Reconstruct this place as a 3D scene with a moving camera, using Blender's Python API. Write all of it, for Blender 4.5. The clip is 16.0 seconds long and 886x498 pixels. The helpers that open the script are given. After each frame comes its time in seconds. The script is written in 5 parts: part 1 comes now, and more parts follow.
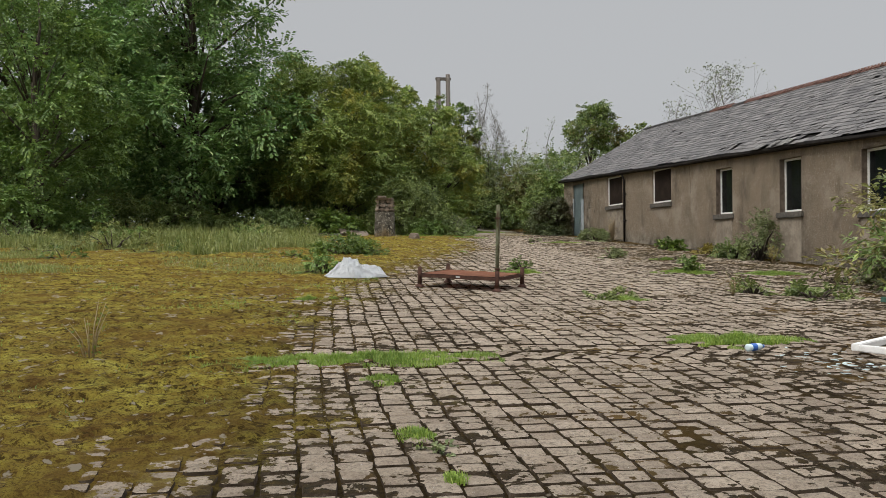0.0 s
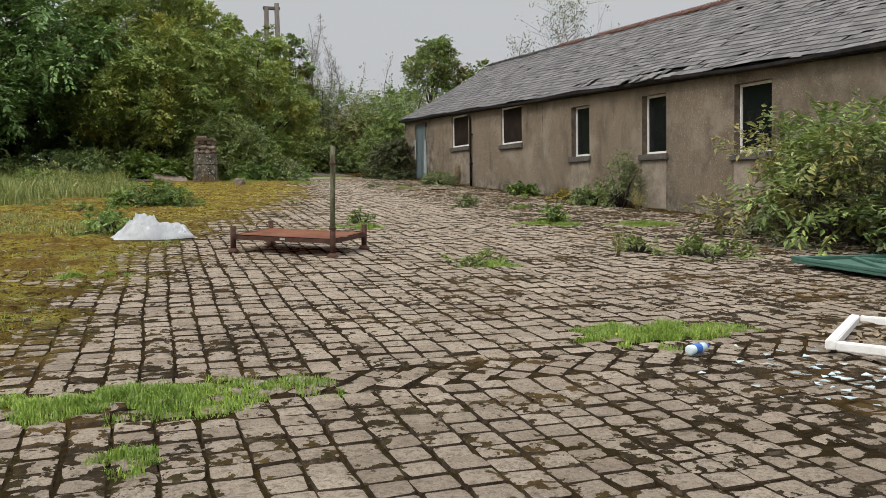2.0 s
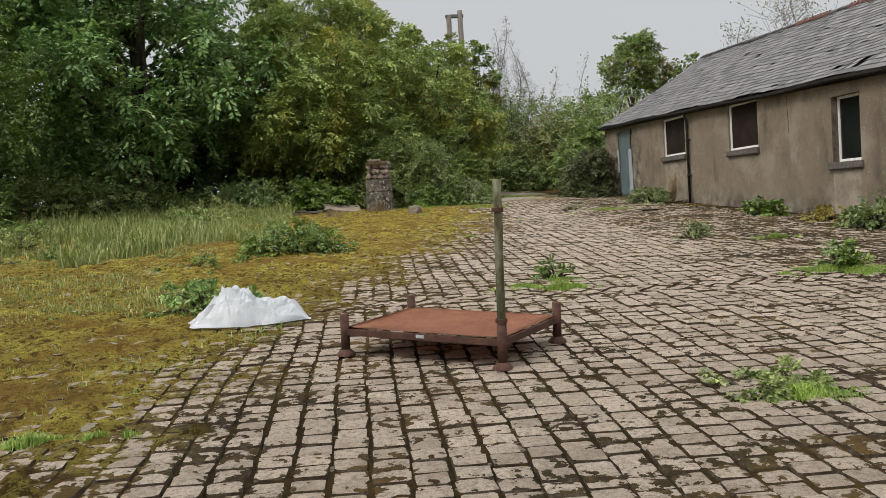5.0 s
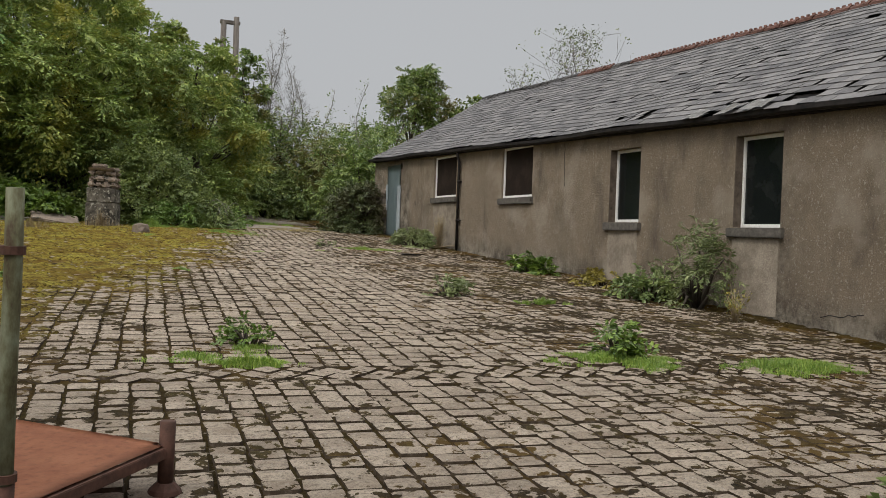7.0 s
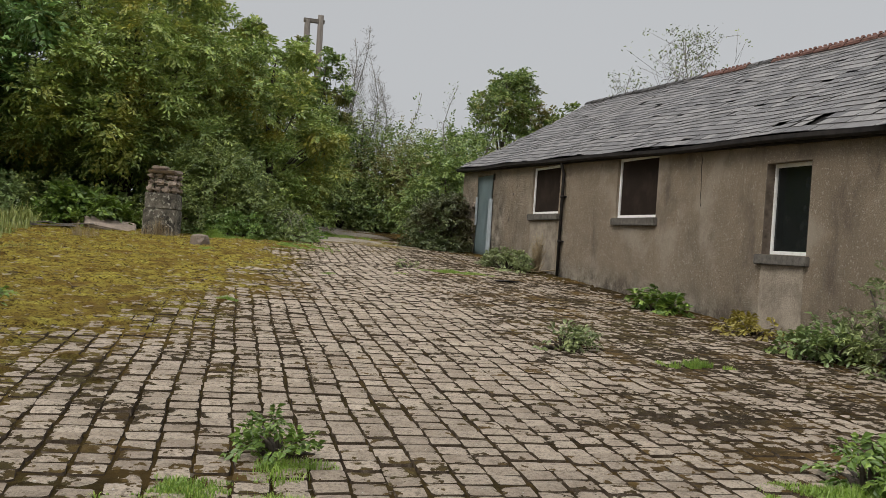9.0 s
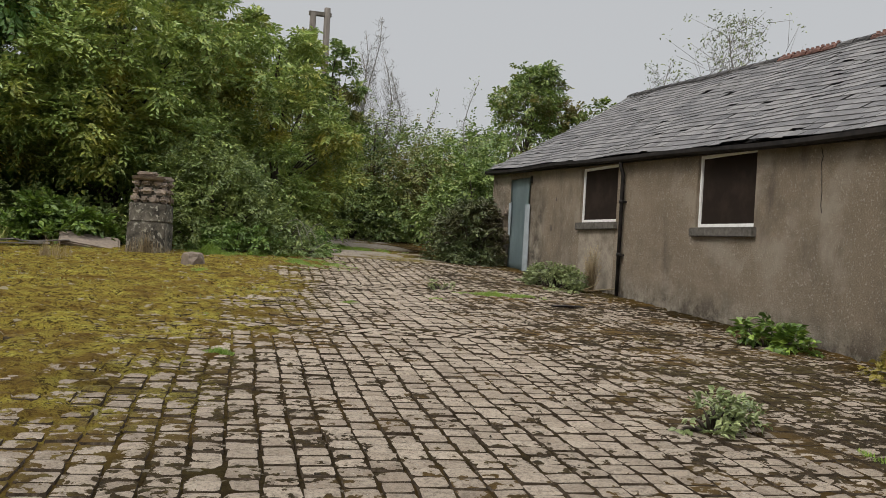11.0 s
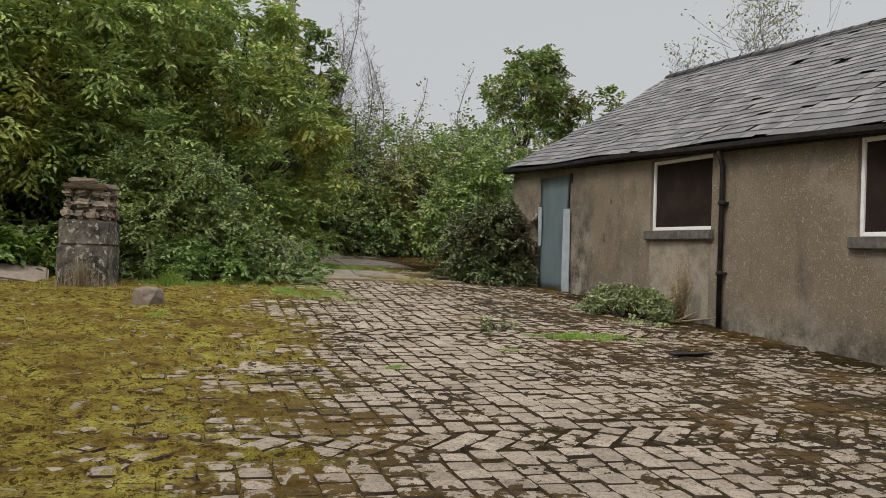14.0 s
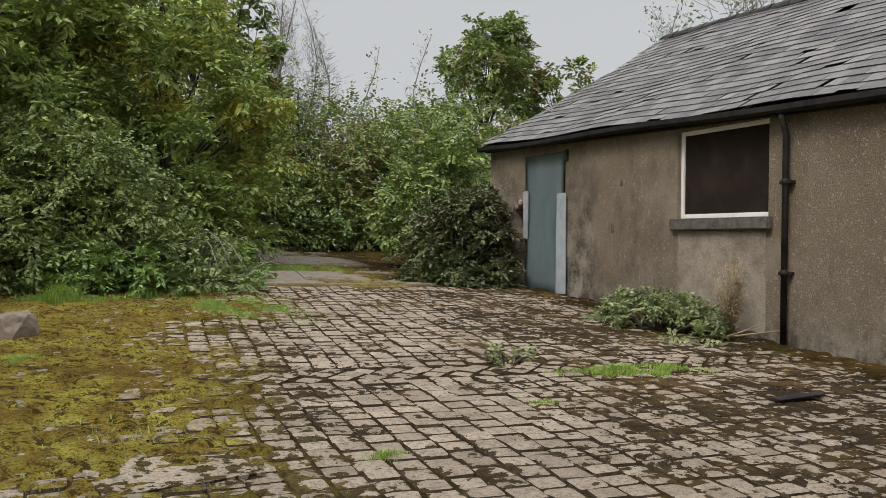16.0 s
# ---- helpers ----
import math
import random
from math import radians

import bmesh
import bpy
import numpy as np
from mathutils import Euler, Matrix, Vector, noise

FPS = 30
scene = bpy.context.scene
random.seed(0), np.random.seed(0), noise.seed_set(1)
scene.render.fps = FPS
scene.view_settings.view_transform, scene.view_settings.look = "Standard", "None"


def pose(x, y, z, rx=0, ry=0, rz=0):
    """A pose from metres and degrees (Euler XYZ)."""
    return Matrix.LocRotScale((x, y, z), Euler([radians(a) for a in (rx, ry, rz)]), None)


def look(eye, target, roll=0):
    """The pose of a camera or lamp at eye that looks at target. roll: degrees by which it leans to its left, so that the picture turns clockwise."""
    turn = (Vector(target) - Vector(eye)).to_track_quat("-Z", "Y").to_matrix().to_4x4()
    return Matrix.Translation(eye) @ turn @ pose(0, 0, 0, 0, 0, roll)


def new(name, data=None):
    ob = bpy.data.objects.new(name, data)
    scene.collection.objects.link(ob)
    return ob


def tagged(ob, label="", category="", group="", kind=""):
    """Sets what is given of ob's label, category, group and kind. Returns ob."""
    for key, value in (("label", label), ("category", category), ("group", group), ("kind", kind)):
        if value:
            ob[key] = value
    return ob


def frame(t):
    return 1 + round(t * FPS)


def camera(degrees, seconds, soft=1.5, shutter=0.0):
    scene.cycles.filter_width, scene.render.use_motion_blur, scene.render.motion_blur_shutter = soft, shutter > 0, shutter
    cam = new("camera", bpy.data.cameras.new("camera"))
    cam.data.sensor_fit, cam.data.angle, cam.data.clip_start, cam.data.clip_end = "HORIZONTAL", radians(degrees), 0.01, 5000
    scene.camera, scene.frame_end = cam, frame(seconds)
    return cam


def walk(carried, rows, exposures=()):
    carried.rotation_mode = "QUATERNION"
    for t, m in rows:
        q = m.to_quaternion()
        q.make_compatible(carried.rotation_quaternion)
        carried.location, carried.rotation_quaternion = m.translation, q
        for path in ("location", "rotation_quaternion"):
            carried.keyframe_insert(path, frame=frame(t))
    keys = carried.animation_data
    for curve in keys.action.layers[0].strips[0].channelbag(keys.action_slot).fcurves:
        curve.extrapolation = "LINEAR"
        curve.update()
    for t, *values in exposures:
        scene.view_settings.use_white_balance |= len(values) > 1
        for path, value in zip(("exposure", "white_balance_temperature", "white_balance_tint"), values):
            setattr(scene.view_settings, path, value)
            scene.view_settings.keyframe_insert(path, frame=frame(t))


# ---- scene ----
cam = camera(52.0, 16.0, soft=0.5)
PATH = [
    (0, (-0.444, -1.585, 1.479), (-0.101, 0.385, 1.479), -0.5),
    (0.5, (-0.325, -0.86, 1.518), (0.212, 1.066, 1.471), -1.6),
    (1, (-0.141, -0.136, 1.55), (0.445, 1.775, 1.484), -1.7),
    (1.5, (0.051, 0.614, 1.571), (0.698, 2.501, 1.43), -1.6),
    (2, (0.275, 1.333, 1.627), (0.959, 3.208, 1.494), -1.0),
    (2.5, (0.436, 2.113, 1.673), (1.148, 3.978, 1.543), -0.2),
    (3, (0.687, 2.817, 1.722), (1.394, 4.683, 1.586), -0.2),
    (3.5, (0.894, 3.508, 1.812), (1.449, 5.429, 1.759), -1.0),
    (3.7, (0.947, 3.837, 1.843), (1.389, 5.787, 1.789), -1.8),
    (5.8, (2.199, 7.156, 2.025), (2.451, 9.138, 1.927), -3.6),
    (6, (2.353, 7.436, 2.013), (2.662, 9.411, 1.936), -3.1),
    (6.5, (2.737, 8.113, 2.032), (3.26, 10.043, 2.004), -1.6),
    (7, (3.088, 8.858, 2.056), (3.821, 10.718, 2.027), 2.1),
    (7.5, (3.27, 9.606, 2.058), (4.04, 11.452, 2.034), 2.8),
    (8, (3.435, 10.395, 2.164), (4.127, 12.272, 2.152), 3.5),
    (8.5, (3.592, 11.153, 2.231), (4.222, 13.051, 2.214), 3.9),
    (9, (3.815, 11.916, 2.273), (4.382, 13.834, 2.258), 3.9),
    (9.2, (3.897, 12.242, 2.239), (4.459, 14.162, 2.226), 4.1),
    (11.3, (4.135, 15.631, 2.462), (4.69, 17.553, 2.456), 3.1),
    (11.5, (4.161, 15.978, 2.452), (4.707, 17.901, 2.447), 3.2),
    (12, (4.083, 16.79, 2.525), (4.589, 18.725, 2.525), 2.7),
    (12.5, (4.015, 17.554, 2.595), (4.471, 19.502, 2.599), 2.5),
    (13, (3.959, 18.244, 2.615), (4.403, 20.195, 2.619), 2.5),
    (13.5, (4.033, 18.961, 2.643), (4.551, 20.893, 2.654), 2.5),
    (14, (4.078, 19.697, 2.666), (4.732, 21.587, 2.671), 1.7),
    (14.5, (4.23, 20.533, 2.673), (4.983, 22.385, 2.654), 0.7),
    (15, (4.358, 21.358, 2.739), (5.118, 23.208, 2.722), 0.7),
    (15.5, (4.529, 22.156, 2.76), (5.302, 24.001, 2.742), 0.6),
    (16, (4.746, 22.895, 2.806), (5.518, 24.739, 2.784), 0.6),
]
EXPOSURES = ((0, -0.06), (0.5, 0.06), (1, 0.13), (1.5, 0.1), (2.5, 0.08), (3, 0.26), (3.5, 0.17), (6, 0.2), (6.5, 0.0), (7, -0.08), (7.5, 0.04), (8.5, 0.02), (9, 0.03), (11.5, 0.1), (12.5, 0.16), (14, 0.12), (16, 0.18))
walk(cam, [(t, look(eye, target, roll)) for t, eye, target, roll in PATH], EXPOSURES)

# ---- light ----
SUN_EL, SUN_AZ = radians(53), radians(-120)
world = bpy.data.worlds.new("overcast_sky")
scene.world = world
world.use_nodes = True
wn, wl_ = world.node_tree.nodes, world.node_tree.links
sky = wn.new("ShaderNodeTexSky")
sky.sky_type, sky.sun_disc = "NISHITA", False
sky.sun_elevation, sky.sun_rotation = SUN_EL, radians(240)
sky.air_density, sky.dust_density = 1.0, 4.0
grey = wn.new("ShaderNodeHueSaturation")
grey.inputs["Saturation"].default_value = 0.10
cloud = wn.new("ShaderNodeMix")
cloud.data_type = "RGBA"
cloud.inputs[0].default_value = 0.80
cloud.inputs[7].default_value = (5.05, 5.2, 5.4, 1)
wl_.new(sky.outputs[0], grey.inputs["Color"])
wl_.new(grey.outputs[0], cloud.inputs[6])
# an overcast sky is about three times as bright overhead as at the horizon
way = wn.new("ShaderNodeTexCoord")
height = wn.new("ShaderNodeSeparateXYZ")
rise_ = wn.new("ShaderNodeMapRange")
rise_.inputs["From Min"].default_value, rise_.inputs["From Max"].default_value = 0.27, 1.0
rise_.inputs["To Min"].default_value, rise_.inputs["To Max"].default_value = 1.0, 4.2
veil = wn.new("ShaderNodeVectorMath")
veil.operation = "SCALE"
wl_.new(way.outputs["Generated"], height.inputs[0])
wl_.new(height.outputs["Z"], rise_.inputs["Value"])
wl_.new(cloud.outputs[2], veil.inputs[0])
wl_.new(rise_.outputs[0], veil.inputs["Scale"])
wl_.new(veil.outputs[0], wn["Background"].inputs["Color"])
wn["Background"].inputs["Strength"].default_value = 0.105
sun = new("sun", bpy.data.lights.new("sun", "SUN"))
sun.data.energy, sun.data.angle, sun.data.color = 1.5, radians(16), (1, 0.94, 0.84)
sun.matrix_world = look((0, 0, 30), (-30 * math.cos(SUN_EL) * math.sin(SUN_AZ), -30 * math.cos(SUN_EL) * math.cos(SUN_AZ), 30 - 30 * math.sin(SUN_EL)))
rng = np.random.default_rng(7)


# ---- materials ----
class Mat:
    """A node material: a principled shader and short ways to feed it."""

    def __init__(self, name, rough=0.8, metal=0.0):
        self.m = bpy.data.materials.new(name)
        self.m.use_nodes = True
        self.t = self.m.node_tree
        self.p = self.t.nodes["Principled BSDF"]
        self.p.inputs["Roughness"].default_value = rough
        self.p.inputs["Metallic"].default_value = metal
        self.p.inputs["Specular IOR Level"].default_value = 0.3
        self.co = self.t.nodes.new("ShaderNodeNewGeometry").outputs["Position"]

    def node(self, kind, **sets):
        n = self.t.nodes.new(kind)
        for k, v in sets.items():
            n.inputs[k.replace("_", " ")].default_value = v
        return n

    def link(self, a, b):
        self.t.links.new(a, b)

    def noise(self, scale, detail=4.0, rough=0.6, stretch=None):
        n = self.node("ShaderNodeTexNoise", Scale=scale, Detail=detail, Roughness=rough)
        src = self.co
        if stretch:
            mp = self.node("ShaderNodeMapping")
            mp.inputs["Scale"].default_value = stretch
            self.link(src, mp.inputs[0])
            src = mp.outputs[0]
        self.link(src, n.inputs["Vector"])
        return n.outputs[0]

    def ramp(self, fac, *stops):
        r = self.node("ShaderNodeValToRGB")
        e = r.color_ramp.elements
        while len(e) < len(stops):
            e.new(0.5)
        for k, (pos, c) in enumerate(stops):
            e[k].position = pos
            e[k].color = (*c, 1) if not isinstance(c, (int, float)) else (c, c, c, 1)
        self.link(fac, r.inputs[0])
        return r.outputs[0]

    def mix(self, fac, a, b, mode="MIX"):
        x = self.node("ShaderNodeMix")
        x.data_type, x.blend_type = "RGBA", mode
        for sock, v in ((0, fac), (6, a), (7, b)):
            if isinstance(v, tuple):
                x.inputs[sock].default_value = (*v, 1)
            elif isinstance(v, (int, float)):
                x.inputs[sock].default_value = v
            else:
                self.link(v, x.inputs[sock])
        return x.outputs[2]

    def island(self):
        return self.t.nodes.new("ShaderNodeNewGeometry").outputs["Random Per Island"]

    def each(self):
        """One random value for each object or island."""
        a = self.node("ShaderNodeMath")
        a.operation = "ADD"
        self.link(self.island(), a.inputs[0])
        self.link(self.t.nodes.new("ShaderNodeObjectInfo").outputs["Random"], a.inputs[1])
        f = self.node("ShaderNodeMath")
        f.operation = "FRACT"
        self.link(a.outputs[0], f.inputs[0])
        return f.outputs[0]

    def attr(self, name):
        a = self.node("ShaderNodeAttribute")
        a.attribute_name = name
        return a.outputs["Fac"]

    def base(self, c):
        if isinstance(c, tuple):
            self.p.inputs["Base Color"].default_value = (*c, 1)
        else:
            self.link(c, self.p.inputs["Base Color"])
        return self

    def bump(self, h, strength=0.4, dist=0.01):
        b = self.node("ShaderNodeBump", Strength=strength, Distance=dist)
        self.link(h, b.inputs["Height"])
        self.link(b.outputs[0], self.p.inputs["Normal"])
        return self

    def leafy(self, share=0.3):
        """Lets light through, as leaves do."""
        tr = self.node("ShaderNodeBsdfTranslucent")
        mx = self.node("ShaderNodeMixShader")
        mx.inputs[0].default_value = share
        self.link(self.p.inputs["Base Color"].links[0].from_socket, tr.inputs[0])
        self.link(self.p.outputs[0], mx.inputs[1])
        self.link(tr.outputs[0], mx.inputs[2])
        self.link(mx.outputs[0], self.t.nodes["Material Output"].inputs[0])
        return self


def leaf_material(name, dark, mid, light, big=0.5, share=0.20, rough=0.42, tint=None):
    q = Mat(name, rough)
    q.p.inputs["Specular IOR Level"].default_value = 0.45
    # pale: highlights put into the colour of the lightest leaves
    pale = tuple(min(0.65, 1.8 * v + 0.04) for v in light)
    c = q.ramp(q.island(), (0.0, tuple(0.7 * v for v in dark)), (0.5, mid), (0.85, light), (1.0, pale))
    # light and dark clumps: uneven light and shaded gaps coloured in by noise
    c = q.mix(q.ramp(q.noise(big, 3), (0.35, 0.0), (0.7, 0.45)), c, light)
    c = q.mix(0.3, c, q.mix(q.noise(0.17, 2), dark, mid))
    c = q.mix(q.ramp(q.noise(1.7, 3), (0.42, 0.5), (0.58, 0.0)), c, dark)
    if tint:
        c = q.mix(q.ramp(q.noise(0.55, 4, 0.6), (0.52, 0.0), (0.66, 0.75)), c, tint)
    return q.base(c).leafy(share).m


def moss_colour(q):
    """Brown moss towards the wall, yellow-green moss on the open side, with dead tufts and darkened gaps."""
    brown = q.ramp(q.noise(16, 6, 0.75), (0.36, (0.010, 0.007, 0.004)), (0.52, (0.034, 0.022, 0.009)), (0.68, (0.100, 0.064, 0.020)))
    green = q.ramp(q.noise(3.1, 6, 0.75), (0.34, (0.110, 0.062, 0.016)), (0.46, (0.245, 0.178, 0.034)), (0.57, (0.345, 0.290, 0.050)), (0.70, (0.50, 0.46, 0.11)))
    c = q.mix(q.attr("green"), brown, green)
    # gaps between cushions: decayed moss, with their shading put into the colour
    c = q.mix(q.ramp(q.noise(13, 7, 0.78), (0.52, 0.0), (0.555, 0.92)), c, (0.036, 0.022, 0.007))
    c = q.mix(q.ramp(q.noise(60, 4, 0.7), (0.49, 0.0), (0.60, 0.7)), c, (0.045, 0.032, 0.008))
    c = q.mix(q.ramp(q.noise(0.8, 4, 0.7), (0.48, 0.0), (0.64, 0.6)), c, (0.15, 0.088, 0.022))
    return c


def add(q, a, b):
    """The sum of two values; b may be a number."""
    m_ = q.node("ShaderNodeMath")
    m_.operation = "ADD"
    for k, v in enumerate((a, b)):
        if isinstance(v, (int, float)):
            m_.inputs[k].default_value = v
        else:
            q.link(v, m_.inputs[k])
    return m_.outputs[0]


def times(q, a, k):
    m_ = q.node("ShaderNodeMath")
    m_.operation = "MULTIPLY"
    q.link(a, m_.inputs[0])
    if isinstance(k, (int, float)):
        m_.inputs[1].default_value = k
    else:
        q.link(k, m_.inputs[1])
    return m_.outputs[0]


q = Mat("sett_stone", 0.9)
q.p.inputs["Specular IOR Level"].default_value = 0.15
tone = q.ramp(q.each(), (0.0, (0.275, 0.216, 0.160)), (0.5, (0.370, 0.298, 0.226)), (1.0, (0.465, 0.382, 0.295)))
tone = q.mix(q.ramp(q.noise(7, 5, 0.7), (0.42, 0.0), (0.68, 0.7)), tone, (0.46, 0.39, 0.305))
tone = q.mix(q.ramp(q.noise(1.3, 4, 0.65), (0.4, 0.0), (0.7, 0.35)), tone, (0.20, 0.165, 0.13))
tone = q.mix(q.ramp(q.noise(28, 6, 0.8), (0.47, 0.0), (0.60, 0.7)), tone, (0.125, 0.098, 0.073))
tone = q.mix(q.ramp(q.noise(90, 3), (0.45, 0.0), (0.75, 0.5)), tone, (0.09, 0.075, 0.06))
tone = q.mix(q.ramp(q.noise(45, 3), (0.68, 0.0), (0.71, 0.7)), tone, (0.55, 0.53, 0.49))
# moss creeps in from the joints, further where more of it grows
patchy = add(q, times(q, add(q, q.noise(11, 4, 0.58), -0.5), 4.2), times(q, add(q, q.noise(2.3, 3, 0.5), -0.5), 2.8))
creep = add(q, add(q, q.attr("cover"), times(q, q.attr("edge"), 0.26)), patchy)
grown = q.ramp(creep, (0.76, 0.0), (0.81, 1.0))
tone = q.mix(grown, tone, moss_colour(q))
SETT = q.base(tone).bump(add(q, q.noise(34, 7, 0.78), times(q, grown, q.noise(70, 5, 0.8))), 1.0, 0.03).m

q = Mat("sett_edge_soil", 0.95)
q.p.inputs["Specular IOR Level"].default_value = 0.05
SETT_EDGE = q.base(q.ramp(q.noise(11, 6, 0.75), (0.35, (0.020, 0.014, 0.009)), (0.55, (0.055, 0.041, 0.028)), (0.75, (0.15, 0.12, 0.095)))).m

q = Mat("yard_soil_and_moss", 0.95)
q.p.inputs["Specular IOR Level"].default_value = 0.05
soil = q.ramp(q.noise(14, 5, 0.7), (0.3, (0.016, 0.011, 0.006)), (0.7, (0.052, 0.036, 0.017)))
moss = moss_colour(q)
moss = q.mix(q.ramp(q.noise(6.5, 3, 0.6), (0.64, 0.0), (0.67, 0.8)), moss, (0.38, 0.33, 0.26))
mixed = q.mix(q.attr("moss"), soil, moss)
mixed = q.mix(q.attr("slab"), mixed, q.ramp(q.noise(5, 6, 0.7), (0.3, (0.215, 0.18, 0.145)), (0.7, (0.36, 0.31, 0.255))))
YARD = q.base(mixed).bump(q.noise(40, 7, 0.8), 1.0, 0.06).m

q = Mat("roughcast_render", 0.95)
w = q.ramp(q.noise(1.1, 6, 0.7), (0.3, (0.228, 0.176, 0.122)), (0.7, (0.335, 0.266, 0.188)))
w = q.mix(q.ramp(q.noise(60, 3, 0.6), (0.38, 0.0), (0.62, 0.7)), w, (0.115, 0.089, 0.066))
w = q.mix(q.ramp(q.noise(34, 2), (0.60, 0.0), (0.68, 0.7)), w, (0.46, 0.41, 0.34))
w = q.mix(q.ramp(q.noise(1.5, 6, 0.72, (1, 1, 0.45)), (0.50, 0.0), (0.68, 0.7)), w, (0.095, 0.074, 0.056))
w = q.mix(q.ramp(q.noise(0.9, 4, 0.6), (0.52, 0.0), (0.66, 0.65)), w, (0.36, 0.305, 0.24))
w = q.mix(q.attr("damp"), w, q.ramp(q.noise(2.5, 6, 0.75), (0.42, (0.042, 0.036, 0.028)), (0.62, (0.34, 0.30, 0.24))))
WALL = q.base(w).bump(q.noise(55, 6, 0.75), 1.0, 0.04).m

q = Mat("pale_smooth_render", 0.95)
PATCH = q.base(q.mix(q.ramp(q.noise(2.3, 6, 0.75), (0.42, 0.0), (0.65, 0.75)), q.ramp(q.noise(40, 4), (0.3, (0.24, 0.20, 0.155)), (0.7, (0.36, 0.305, 0.24))), (0.12, 0.095, 0.072))).bump(q.noise(40, 5, 0.7), 0.6, 0.02).m

q = Mat("roof_slate", 0.62)
c = q.ramp(q.each(), (0.0, (0.046, 0.042, 0.042)), (0.5, (0.088, 0.082, 0.080)), (1.0, (0.15, 0.140, 0.133)))
c = q.mix(q.ramp(q.noise(1.2, 5, 0.7), (0.45, 0.0), (0.75, 0.5)), c, (0.13, 0.118, 0.105))
c = q.mix(q.ramp(q.noise(18, 5, 0.7), (0.55, 0.0), (0.75, 0.5)), c, (0.21, 0.20, 0.185))
SLATE = q.base(c).bump(q.noise(30, 4), 0.3, 0.006).m

q = Mat("terracotta", 0.8)
TERRA = q.base(q.ramp(q.noise(6, 4), (0.3, (0.13, 0.07, 0.056)), (0.7, (0.26, 0.135, 0.105)))).m
q = Mat("rusted_steel", 0.75, 0.25)
c = q.ramp(q.noise(3.5, 6, 0.7), (0.3, (0.24, 0.092, 0.05)), (0.6, (0.36, 0.155, 0.085)), (0.8, (0.42, 0.22, 0.14)))
RUST = q.base(q.mix(q.ramp(q.noise(30, 4), (0.5, 0.0), (0.8, 0.5)), c, (0.10, 0.04, 0.025))).bump(q.noise(60, 4), 0.3, 0.004).m
q = Mat("dark_rust", 0.8, 0.2)
DARKRUST = q.base(q.ramp(q.noise(12, 5, 0.7), (0.3, (0.035, 0.018, 0.013)), (0.7, (0.105, 0.05, 0.034)))).bump(q.noise(50, 4), 0.4, 0.004).m
q = Mat("peeling_green_paint", 0.8)
c = q.ramp(q.noise(10, 5, 0.7, (1, 1, 0.4)), (0.38, (0.045, 0.026, 0.014)), (0.5, (0.085, 0.08, 0.04)), (0.68, (0.17, 0.18, 0.12)))
POSTPAINT = q.base(c).bump(q.noise(40, 4), 0.4, 0.004).m
q = Mat("black_iron", 0.6)
q.p.inputs["Specular IOR Level"].default_value = 0.1
IRON = q.base(q.ramp(q.noise(6, 5), (0.35, (0.012, 0.011, 0.011)), (0.7, (0.035, 0.03, 0.028)))).m
q = Mat("white_window_paint", 0.5)
WHITE = q.base(q.mix(q.ramp(q.noise(9, 5, 0.7), (0.5, 0.0), (0.8, 0.5)), (0.72, 0.71, 0.69), (0.40, 0.37, 0.33))).m
q = Mat("weathered_reveal", 0.9)
REVEAL = q.base(q.ramp(q.noise(8, 5, 0.7), (0.3, (0.06, 0.045, 0.034)), (0.7, (0.17, 0.135, 0.105)))).bump(q.noise(40, 4), 0.4, 0.01).m
q = Mat("brown_board", 0.75)
q.p.inputs["Specular IOR Level"].default_value = 0.08
BOARD = q.base(q.mix(q.ramp(q.noise(2.2, 4), (0.45, 0.0), (0.75, 0.6)), (0.020, 0.014, 0.011), (0.05, 0.035, 0.027))).m
q = Mat("dark_glass", 0.12)
GLASS = q.base(q.mix(q.ramp(q.noise(3, 4), (0.45, 0.0), (0.75, 0.6)), (0.008, 0.010, 0.010), (0.03, 0.032, 0.03))).m
q = Mat("sill_concrete", 0.9)
SILL = q.base(q.ramp(q.noise(11, 6, 0.7), (0.3, (0.05, 0.044, 0.038)), (0.7, (0.145, 0.13, 0.112)))).bump(q.noise(60, 4), 0.5, 0.01).m
q = Mat("blue_grey_sheet_metal", 0.5, 0.15)
c = q.ramp(q.noise(1.5, 5, 0.7, (1, 1, 0.4)), (0.3, (0.20, 0.265, 0.275)), (0.7, (0.30, 0.375, 0.385)))
SHEET = q.base(q.mix(q.ramp(q.noise(16, 5, 0.7), (0.62, 0.0), (0.75, 0.6)), c, (0.10, 0.07, 0.05))).m
q = Mat("pale_zinc", 0.5, 0.2)
ZINC = q.base(q.ramp(q.noise(5, 5, 0.7), (0.3, (0.30, 0.33, 0.35)), (0.7, (0.45, 0.49, 0.51)))).m
q = Mat("weathered_lead", 0.7)
LEAD = q.base(q.ramp(q.noise(7, 5, 0.7), (0.3, (0.17, 0.16, 0.15)), (0.7, (0.36, 0.35, 0.33)))).m
q = Mat("gate_pillar_stone", 0.95)
c = q.ramp(q.each(), (0.0, (0.20, 0.155, 0.12)), (1.0, (0.46, 0.37, 0.30)))
c = q.mix(q.ramp(q.noise(9, 5, 0.7), (0.4, 0.0), (0.75, 0.7)), c, (0.07, 0.062, 0.05))
STONE = q.base(c).bump(q.noise(25, 6, 0.7), 0.8, 0.03).m
q = Mat("pillar_concrete", 0.95)
c = q.ramp(q.noise(4, 6, 0.7), (0.38, (0.026, 0.023, 0.018)), (0.62, (0.15, 0.132, 0.105)))
